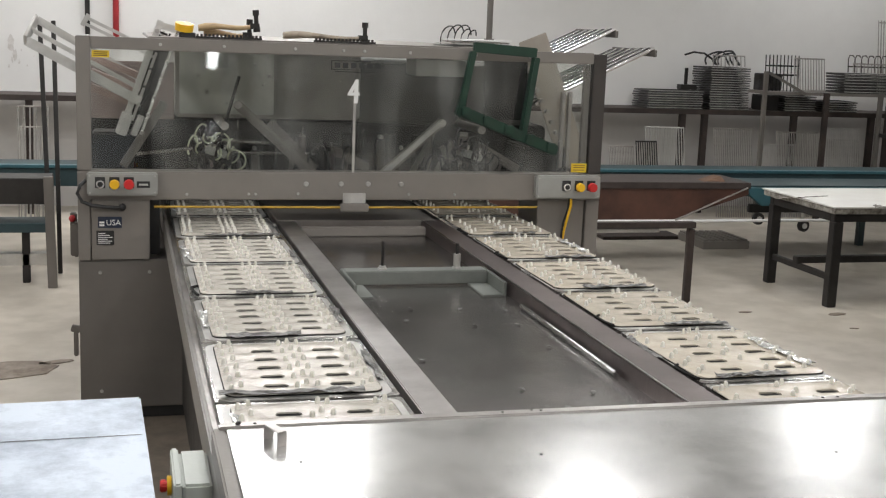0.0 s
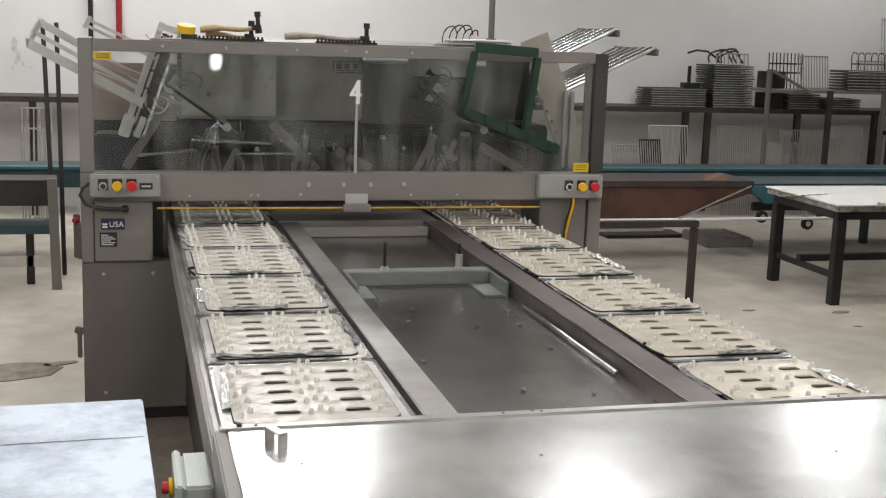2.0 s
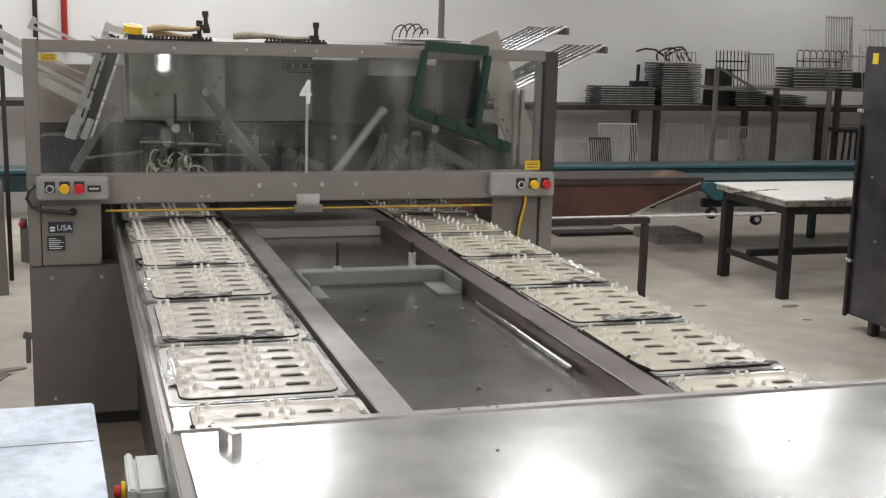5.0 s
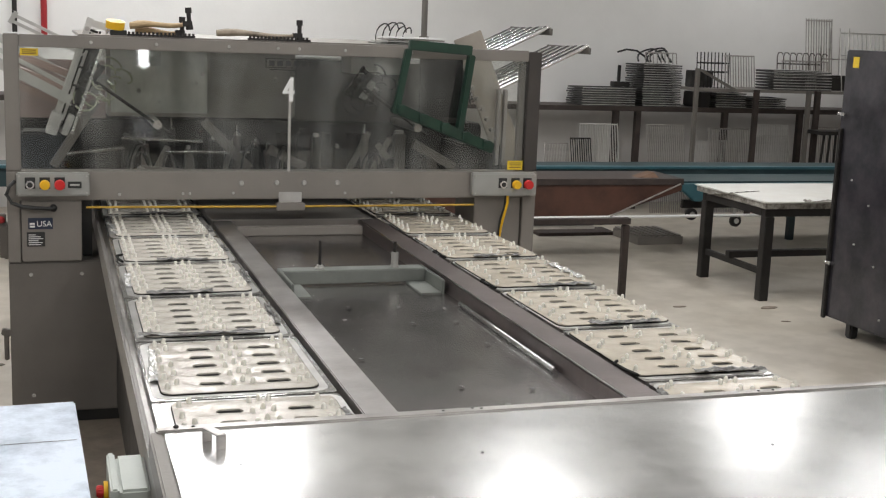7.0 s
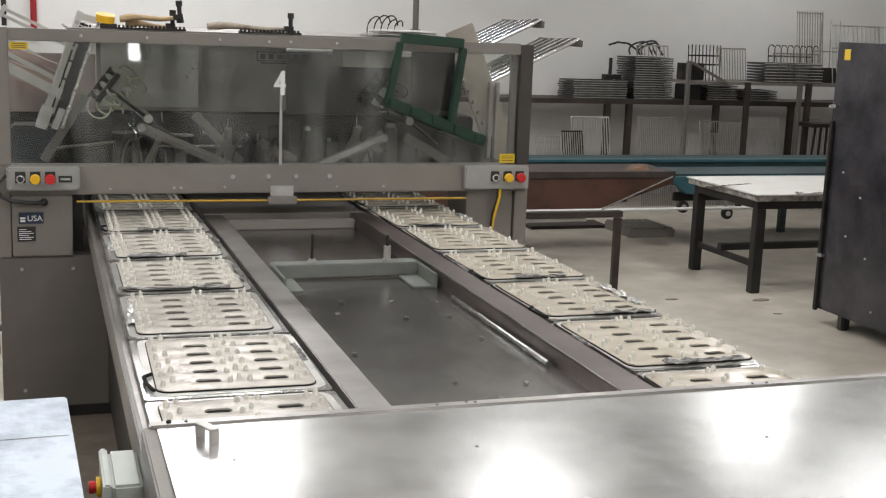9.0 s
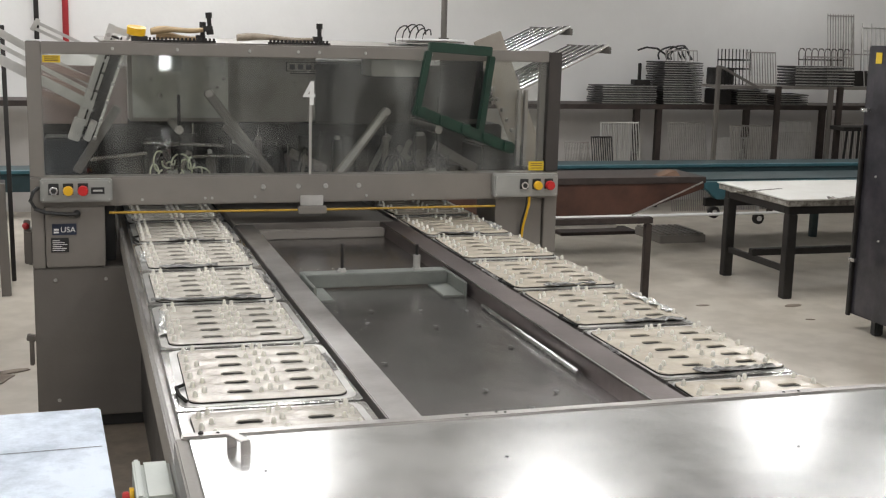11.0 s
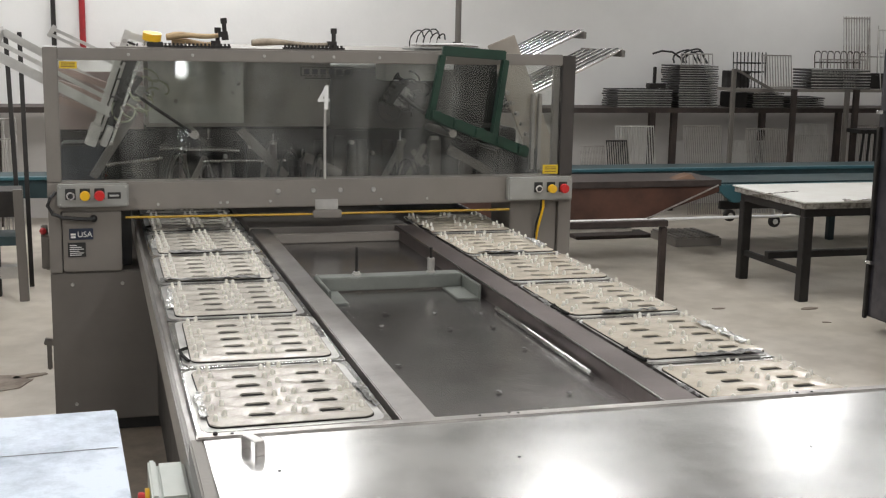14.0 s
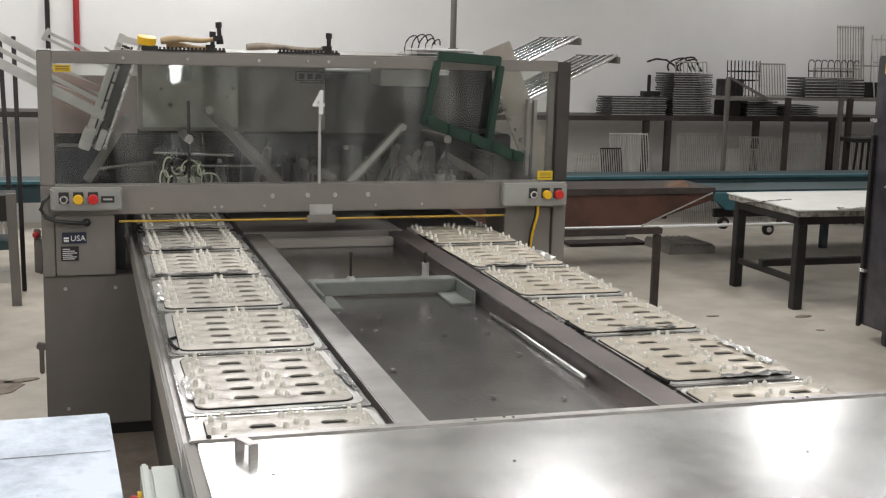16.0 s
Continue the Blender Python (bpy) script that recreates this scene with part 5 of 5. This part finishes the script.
def teal_conveyors():
    t = thing("teal_conveyor", "long teal painted belt conveyor along the shelf", "conveyor", group="teal conveyors")
    y = 3.95
    boxes("side_rail", [(-5.5, 10.5, y, y + 0.04, 0.53, 0.665)], TEAL_DARK, t, "dark teal side rail", 0.004)
    boxes("top_flange", [(-5.5, 10.5, y - 0.02, y + 0.06, 0.666, 0.689)], TEAL, t, "bright teal top flange", 0.003)
    boxes("belt_bed", [(-5.5, 10.5, y + 0.061, y + 0.55, 0.57, 0.665)], TEAL_DARK, t)
    for x in (-4.0, -1.0, 2.0, 6.6, 9.2):
        boxes("leg", [(x, x + 0.06, y + 0.1, y + 0.16, 0.0, 0.6)], TEAL_DARK, t)
    t = thing("teal_conveyor", "short teal painted conveyor on castors behind the table", "conveyor", group="teal conveyors")
    y = 3.35
    bm = bmesh.new()
    vs = [bm.verts.new(p) for p in ((5.08, y, 0.615), (5.08, y, 0.565), (5.2, y, 0.47), (10.0, y, 0.49), (10.0, y, 0.635))]
    f = bm.faces.new(vs)
    r = bmesh.ops.extrude_face_region(bm, geom=[f])
    bmesh.ops.translate(bm, vec=(0, 0.05, 0), verts=[v for v in r["geom"] if isinstance(v, bmesh.types.BMVert)])
    part("side_rail", bm, TEAL, t, "teal side rail", 0.004)
    boxes("belt_bed", [(5.1, 10.0, y + 0.051, y + 0.55, 0.54, 0.63)], TEAL_DARK, t)
    boxes("under_frame", [(5.15, 10.0, y + 0.1, y + 0.14, 0.40, 0.469)], IRON, t)
    for x in (6.72, 9.4):
        boxes("leg", [(x, x + 0.05, y + 0.02, y + 0.07, 0.0, 0.5)], TEAL, t, "teal painted leg")
    for x, z in ((5.20, 0.36), (5.62, 0.30)):
        bm = bmesh.new()
        tube(bm, (x, y + 0.02, z), (x, y + 0.055, z), 0.05, 20)
        w = part("castor", bm, IRON, t, "black castor wheel", 0.004, True)
        bm = bmesh.new()
        tube(bm, (x, y + 0.012, z), (x, y + 0.0195, z), 0.022, 14)
        part("hub", bm, ALU, w, "", 0, True)
        bm = bmesh.new()
        bar(bm, (x, y + 0.06, z), (x, y + 0.06, 0.40), 0.006, 0.04)
        part("fork", bm, ALU, w)
    # frame on the far side of the machine
    s = thing("steel_stand", "steel stand with a pale upright beside the machine", "stand")
    bars("post", [((-0.268, 2.84, 0.0), (-0.285, 2.84, 0.74))], 0.06, 0.05, PAINT_DARK, s, "grey painted upright")
    boxes("rail", [(-3.4, -0.27, 2.9, 3.2, 0.55, 0.72)], IRON, s)
    boxes("rail", [(-3.4, -0.27, 2.9, 3.2, 0.36, 0.42)], TEAL_DARK, s)
    boxes("rail", [(-3.4, -0.27, 3.0, 3.1, 0.12, 0.2)], ALU, s)
    for x, top, lean in ((-0.345, 1.75, 0.045), (-0.262, 1.74, 0.02)):
        bm = bmesh.new()
        bar(bm, (x + lean, 3.3, 0.0), (x - lean * 0.3, 3.5, top), 0.03, 0.03)
        tagged(part("iron_post", bm, IRON, None, "", 0.003), "tall black iron post beside the machine", "post", "iron posts")
    for x in (-3.0, -0.47):
        boxes("leg", [(x, x + 0.05, 3.0, 3.05, 0.0, 0.36)], IRON, s)


SHELF_Z, UP_Z = 1.075, 1.295


def shelves():
    s = thing("wall_shelf", "long dark iron shelf along the back wall", "shelf")
    boxes("board", [(-5.5, 11.0, 5.95, 6.45, SHELF_Z - 0.05, SHELF_Z)], RUSTIRON, s, "", 0.003)
    for x in (-4.2, -2.5, -0.62, 1.2, 3.4, 5.74, 5.99, 7.02, 7.95, 9.2, 10.5):
        boxes("post", [(x - 0.03, x + 0.03, 5.99, 6.05, 0.0, SHELF_Z - 0.05)], RUSTIRON, s, "", 0.003)
    u = thing("rack_shelf", "steel rack shelf standing before the wall shelf", "shelf")
    boxes("board", [(6.42, 8.75, 5.55, 5.94, UP_Z - 0.03, UP_Z)], PAINT, u, "", 0.003)
    for x, w, h, mt in ((6.36, 0.035, 0.20, PAINT_DARK), (7.05, 0.05, 0.0, RUSTIRON), (7.68, 0.04, 0.0, PAINT_DARK), (7.78, 0.055, 0.0, RUSTIRON), (8.3, 0.05, 0.0, RUSTIRON), (8.72, 0.05, 0.0, RUSTIRON)):
        boxes("post", [(x, x + w, 5.5, 5.549, 0.0, UP_Z + h)], mt, u, "", 0.003)
    bars("brace", [((6.40, 5.5, 1.48), (6.82, 5.5, 1.28))], 0.025, 0.025, PAINT_DARK, u)


def tray_stack(x0, x1, z0, n, dz, y0, y1, label):
    s = thing("tray_stack", label, "tray stack", (x0, y0, z0), "stacks of metal trays")
    w, d = x1 - x0, y1 - y0
    rnd = random.Random(int(x0 * 100))
    me = None
    for i in range(n):
        m = pose(rnd.uniform(-0.008, 0.008), rnd.uniform(-0.01, 0.0), i * dz, 0, 0, rnd.uniform(-1, 1))
        if me is None:
            bm = bmesh.new()
            h = dz * 0.62
            box(bm, 0, w, 0, d, 0.0, h * 0.3)
            for r in ((0, w, -0.01, 0.012, 0, h), (0, w, d - 0.012, d, 0, h), (0, 0.012, 0.012, d - 0.012, 0, h), (w - 0.012, w, 0.012, d - 0.012, 0, h)):
                box(bm, *r)
            me = part("metal_tray", bm, TRAYSTEEL, s, m=m)
            bm = bmesh.new()
            box(bm, 0.0, w, -0.016, -0.0105, h * 0.62, h)
            ri = part("rim", bm, RIM, me, "bright front rim")
        else:
            o = again("metal_tray", me, s, m)
            again("rim", ri, o, Matrix())


def wire_rack(x0, x1, z0, z1, y, n, label, lean=0.10, hoop=False, shade=None, cross=(1.0,)):
    """A rack of upright wires joined by cross wires, leaning back."""
    s = thing("wire_rack", label, "wire rack", (x0, y, z0), "wire racks")
    w, h = x1 - x0, z1 - z0
    dt = shade or WIRE
    for c in cross:
        tubes("cross_wire", [((0, lean * c, h * c), (w, lean * c, h * c))], 0.008, dt, s, "", 6)
    me = None
    for i in range(n):
        x = w * i / (n - 1)
        if me is None:
            bm = bmesh.new()
            if hoop:
                hose(bm, [(0, 0, 0), (0, lean * 0.8, h * 0.8), (0.015, lean, h), (0.05, lean, h * 1.02), (0.07, lean, h * 0.9)], 0.006, 5)
            else:
                tube(bm, (0, 0, 0), (0, lean, h), 0.006, 6)
            me = part("upright_wire", bm, dt, s, "", 0, True, pose(x, 0, 0))
        else:
            again("upright_wire", me, s, pose(x, 0, 0))


def shelf_goods():
    z = SHELF_Z + 0.001
    tray_stack(5.32, 5.92, z, 8, 0.024, 5.97, 6.35, "low stack of flat steel trays on the shelf")
    tray_stack(6.0, 6.44, z, 18, 0.0245, 5.97, 6.38, "tall stack of dark steel trays on the shelf")
    tray_stack(6.86, 7.22, z, 7, 0.024, 5.97, 6.35, "stack of steel trays under the rack shelf")
    tray_stack(7.33, 7.74, z, 5, 0.024, 6.0, 6.35, "small stack of pale steel trays")
    tray_stack(7.28, 7.98, UP_Z + 0.001, 7, 0.03, 5.57, 5.9, "stack of bright-edged trays on the rack shelf")
    zt = z + 18 * 0.0245
    wire_rack(6.06, 6.42, zt, zt + 0.11, 6.05, 9, "short comb of wires on the tray stack", 0.02)
    s = thing("cable_coil", "black cable coiled on top of the tray stack", "cable", (6.2, 6.15, zt + 0.004))
    for r, dx in ((0.13, 0.06), (0.11, 0.09), (0.12, -0.04), (0.09, 0.04)):
        bm = bmesh.new()
        hose(bm, [(dx + r * 1.1 * math.cos(a), 0.05 * math.sin(3 * a), 0.012 + r * 1.1 * math.sin(a)) for a in [i * math.pi / 12 for i in range(13)]], 0.010, 6)
        part("loop", bm, BLACK, s, "", 0, True)
    bm = bmesh.new()
    hose(bm, [(-0.1, 0, 0.06), (-0.2, 0, 0.12), (-0.32, 0, 0.13), (-0.42, 0, 0.10)], 0.011, 6)
    part("cable_end", bm, IRON, s, "", 0, True)
    bm = bmesh.new()
    box(bm, 5.74, 5.92, 6.1, 6.2, z + 8 * 0.024, z + 8 * 0.024 + 0.05)
    box(bm, 5.80, 5.83, 6.14, 6.17, z + 8 * 0.024 + 0.05, z + 8 * 0.024 + 0.22)
    tagged(part("clamp", bm, IRON, None, "", 0.004), "dark iron clamp on the low tray stack", "clamp")
    bm = bmesh.new()
    box(bm, 6.66, 6.82, 6.0, 6.3, z, z + 0.16)
    tagged(part("dark_crate", bm, IRON, None, "", 0.01), "small dark metal crate under the rack shelf", "crate")
    uz = UP_Z + 0.001
    # dark toothed crates at the end of the rack
    for x in (6.45, 6.55):
        wire_rack(x, x + 0.33, uz, uz + 0.36, 5.66 + (x - 6.45), 9, "dark comb rack with pegs on the rack shelf", 0.03, False, IRON, (0.45, 0.7))
    bm = bmesh.new()
    box(bm, 6.46, 6.72, 5.80, 5.92, uz, uz + 0.17)
    tagged(part("dark_crate", bm, TRAYSTEEL, None, "", 0.006), "dark metal crate on the rack shelf", "crate")
    wire_rack(6.74, 7.08, uz, uz + 0.34, 5.58, 12, "pale wire cage on the rack shelf", 0.06, False, None, (0.05, 0.98))
    zt = uz + 7 * 0.03
    wire_rack(7.38, 7.92, zt, zt + 0.17, 5.66, 8, "row of bent wire hoops on the tray stack", 0.02, True, RUSTIRON, (0.35,))
    wire_rack(7.40, 7.95, zt, zt + 0.09, 5.6, 14, "pale wire comb on the tray stack", 0.01)
    wire_rack(7.84, 8.16, uz, uz + 0.75, 5.80, 11, "tall bundle of pale wire grids", 0.10, False, None, (0.1, 0.97))
    wire_rack(8.05, 8.40, uz, uz + 0.66, 5.86, 4, "tall pale wire grid", 0.05, False, None, (0.5,))
    bm = bmesh.new()
    box(bm, 7.98, 8.34, 5.72, 5.84, uz, uz + 0.16)
    tagged(part("dark_crate", bm, IRON, None, "", 0.02), "dark lumpy crate on the rack shelf", "crate")
    for x in (8.15, 8.42, 8.7):
        wire_rack(x, x + 0.32, uz, uz + 0.62, 5.6, 7, "flaring wire rack on the rack shelf", 0.12, False, ALU, (0.6, 0.98))
    # grids leaning below the shelf
    for x0, x1, h, n, sh in ((4.90, 5.16, 0.70, 8, WIRE), (5.16, 5.38, 0.76, 5, IRON), (5.28, 5.70, 0.90, 8, ALU), (6.04, 6.46, 0.90, 9, WIRE), (6.60, 6.98, 0.74, 10, ALU), (6.76, 7.24, 0.87, 9, WIRE), (7.27, 7.72, 0.92, 11, ALU), (7.34, 7.72, 0.8, 9, WIRE), (8.1, 8.6, 0.9, 9, WIRE)):
        wire_rack(x0, x1, 0.0, h, 5.94 - (0.06 if sh is IRON else 0) - 0.25, n * 2, "wire grid leaning under the wall shelf", 0.2, False, sh, (0.99, 0.3))
    for x0, x1, h, n in ((-0.70, -0.45, 0.98, 6), (-0.68, -0.46, 0.80, 7), (-1.7, -1.3, 0.95, 8)):
        wire_rack(x0, x1, 0.0, h, 5.7, n, "pale wire grid leaning under the wall shelf", 0.15)
    st = thing("metal_stool", "dark metal rack stool under the shelf", "stool", (7.95, 5.3, 0))
    boxes("seat", [(-0.25, 0.3, -0.05, 0.2, 0.86, 0.90)], IRON, st)
    for x in (-0.2, -0.1, 0.0, 0.1, 0.22):
        bars("leg", [((x, 0.05, 0.0), (x * 0.7, 0.05, 0.86))], 0.02, 0.02, IRON, st)
    bars("brace", [((-0.35, 0.0, 0.42), (0.3, 0.0, 0.62))], 0.04, 0.06, IRON, st)


def steel_cabinet():
    c = thing("steel_cabinet", "tall dark slate enamelled machine cabinet", "cabinet")
    x, y0, y1, zt = 4.80, -1.6, 0.97, 1.755
    boxes("body", [(x, x + 1.0, y0, y1, 0.10, zt)], CABINET, c, "dark slate enamelled panel", 0.008)
    boxes("front_panel", [(x - 0.012, x - 0.001, y0 + 0.02, y1 - 0.09, 0.12, zt - 0.01)], CABINET, c, "", 0.003)
    boxes("corner_rail", [(x - 0.024, x - 0.002, y1 - 0.05, y1 - 0.02, 0.09, 1.28)], IRON, c, "dark corner rail", 0.004)
    for z in (0.44, 1.36):
        bm = bmesh.new()
        box(bm, x - 0.05, x - 0.012, y1 - 0.10, y1 - 0.05, z, z + 0.022)
        tube(bm, (x - 0.055, y1 - 0.05, z + 0.011), (x - 0.012, y1 - 0.05, z + 0.011), 0.012, 10)
        part("hinge", bm, CHROME, c, "bright hinge", 0.002)
    boxes("warning_label", [(x - 0.0155, x - 0.0125, y1 - 0.15, y1 - 0.095, 1.65, 1.715)], YELLOW_TAG, c, "yellow warning sticker", 0)
    for y, z in ((0.78, 0.98), (0.60, 0.85), (0.7, 0.6), (0.5, 0.5), (0.4, 0.2), (0.35, 1.2)):
        bm = bmesh.new()
        tube(bm, (x - 0.012, y, z), (x - 0.02, y, z), 0.007, 10, 0.005)
        part("screw", bm, ALU, c, "", 0, True)
    for y in (0.75, -0.2, -1.4):
        boxes("foot", [(x + 0.04, x + 0.10, y - 0.03, y + 0.03, 0.0, 0.10)], BLACK, c, "", 0.01)
    bm = bmesh.new()
    tube(bm, (x - 0.022, 0.2, 0.85), (x - 0.022, 0.2, 0.3), 0.008, 8)
    part("cable", bm, IRON, c, "", 0, True)


def floor_bits():
    p = thing("floor_grate", "dirty metal grate lying on the floor", "grate", (5.14, 4.05, 0), "floor grates")
    boxes("frame", [(-0.12, 0.32, -0.1, 0.40, 0.0, 0.07)], PAINT, p)
    for i in range(7):
        boxes("slat", [(-0.11 + i * 0.062, -0.07 + i * 0.062, -0.09, 0.39, 0.071, 0.085)], PAINT, p, "", 0.001)
    p = thing("floor_plate", "dark flat plate lying under the conveyor", "plate", (4.55, 4.6, 0), "floor grates")
    boxes("plate", [(-0.25, 0.5, -0.15, 0.15, 0.0, 0.03)], RUSTIRON, p)
    rnd = random.Random(4)
    for x, y, w, h, a in ((4.82, 1.58, 0.075, 0.035, 10), (4.2, 1.7, 0.05, 0.02, 0), (-0.36, 0.88, 0.22, 0.17, 12), (-0.16, 1.0, 0.10, 0.035, 20), (3.4, 2.0, 0.04, 0.025, 0), (4.7, 1.2, 0.03, 0.01, -20)):
        bm = bmesh.new()
        vs = [bm.verts.new((w * math.cos(k * math.tau / 16) * rnd.uniform(0.85, 1.05), h * math.sin(k * math.tau / 16) * rnd.uniform(0.85, 1.05), 0.0)) for k in range(16)]
        f = bm.faces.new(vs)
        r = bmesh.ops.extrude_face_region(bm, geom=[f])
        bmesh.ops.translate(bm, vec=(0, 0, 0.004), verts=[v for v in r["geom"] if isinstance(v, bmesh.types.BMVert)])
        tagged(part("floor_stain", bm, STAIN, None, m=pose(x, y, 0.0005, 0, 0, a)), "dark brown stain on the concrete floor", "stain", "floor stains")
    # flat dark patch: the shade beside conveyor and side table, painted on
    bm = bmesh.new()
    vs = [bm.verts.new((0.48 * math.cos(k * math.tau / 28) * rnd.uniform(0.9, 1.05), 1.6 * math.sin(k * math.tau / 28) * rnd.uniform(0.92, 1.05), 0.0)) for k in range(28)]
    f = bm.faces.new(vs)
    r = bmesh.ops.extrude_face_region(bm, geom=[f])
    bmesh.ops.translate(bm, vec=(0, 0, 0.002), verts=[v for v in r["geom"] if isinstance(v, bmesh.types.BMVert)])
    tagged(part("floor_stain", bm, FLOORSHADE, None, m=pose(0.38, -1.15, 0.0005)), "broad shade painted on the floor beside the conveyor", "stain", "floor stains")
    for x, z, w, h in ((-0.80, 1.50, 0.03, 0.09), (-0.765, 1.41, 0.02, 0.06), (-0.79, 1.36, 0.012, 0.03), (-0.73, 1.34, 0.010, 0.025), (-0.71, 1.45, 0.006, 0.012), (-0.66, 1.31, 0.008, 0.01), (-0.82, 1.30, 0.008, 0.02), (-0.60, 1.40, 0.005, 0.006)):
        bm = bmesh.new()
        vs = [bm.verts.new((w * math.cos(k * math.tau / 14) * rnd.uniform(0.5, 1.2), 0.0, h * math.sin(k * math.tau / 14) * rnd.uniform(0.6, 1.1))) for k in range(14)]
        f = bm.faces.new(vs)
        r = bmesh.ops.extrude_face_region(bm, geom=[f])
        bmesh.ops.translate(bm, vec=(0, 0.002, 0), verts=[v for v in r["geom"] if isinstance(v, bmesh.types.BMVert)])
        tagged(part("wall_stain", bm, WALLSTAIN, None, m=pose(x, 6.496, z)), "grey scuff on the white wall", "stain", "wall stains")


work_table()
brown_bench()
teal_conveyors()
shelves()
shelf_goods()
steel_cabinet()
floor_bits()


# ---- motion ----
CYCLE = 5.95
INDEX = ((0.0, 0.0), (0.82, 0.0), (1.0, 0.03), (1.25, 0.145), (1.5, 0.30), (2.0, 0.63), (2.3, 0.825), (2.5, 0.93), (2.7, 0.985), (2.9, 1.0))
# time, distance from the pivot, direction from the pivot
SWING = ((0.0, 0.10, 254), (0.25, 0.05, 243), (0.42, 0.06, 190), (0.6, 0.15, 146), (0.8, 0.23, 144), (1.0, 0.28, 145), (2.5, 0.28, 145), (2.7, 0.25, 144), (2.95, 0.19, 142),
         (3.2, 0.11, 150), (3.35, 0.06, 195), (3.5, 0.055, 243), (3.8, 0.12, 263), (4.1, 0.16, 270), (4.4, 0.18, 270), (5.3, 0.18, 270), (5.65, 0.155, 267))
LIFT = ((0.0, 42), (0.25, 36), (0.55, 27), (0.8, 17), (1.0, 8), (1.25, 0), (2.35, 0), (2.6, 8), (2.85, 17), (3.1, 26), (3.5, 36), (4.0, 46), (4.4, 53), (5.3, 53), (5.65, 49))


def cycle_rows(table):
    """The table of one cycle, repeated over the clip: time, value, cycle."""
    rows = [(t + c * CYCLE, v, c) for c in range(3) for t, v in table]
    return [r for r in rows if r[0] <= 16.0]


def motions():
    idx = cycle_rows(INDEX)
    if idx[-1][0] < 16.0:
        idx.append((16.0, idx[-1][1], idx[-1][2]))
    for lane, x, sign in ((left_trays, LEFT_X, 1), (right_trays, RIGHT_X, -1)):
        for ob, y in lane:
            walk(ob, [(t, pose(x, y + sign * PITCH * (v + c), ZC)) for t, v, c in idx])
    sw = [(t + c * CYCLE, q, v) for c in range(3) for t, q, v in SWING if t + c * CYCLE < 16.0] + [(16.0, 0.165, 270)]
    for ob, at in ((head_a, HEAD_A), (head_b, HEAD_B)):
        walk(ob, [(t, pose(at.x + q * math.cos(radians(v)), at.y, at.z + q * math.sin(radians(v)), 0, 270 - v, 0)) for t, q, v in sw])
    li = cycle_rows(LIFT)
    li.append((16.0, 47, 2)) if li[-1][0] < 16.0 else None
    walk(arm_a, [(t, pose(*ARM_A, 0, 180 + v, 0)) for t, v, c in li])
    walk(arm_b, [(t, pose(*ARM_B, 0, -v, 0)) for t, v, c in li])


motions()
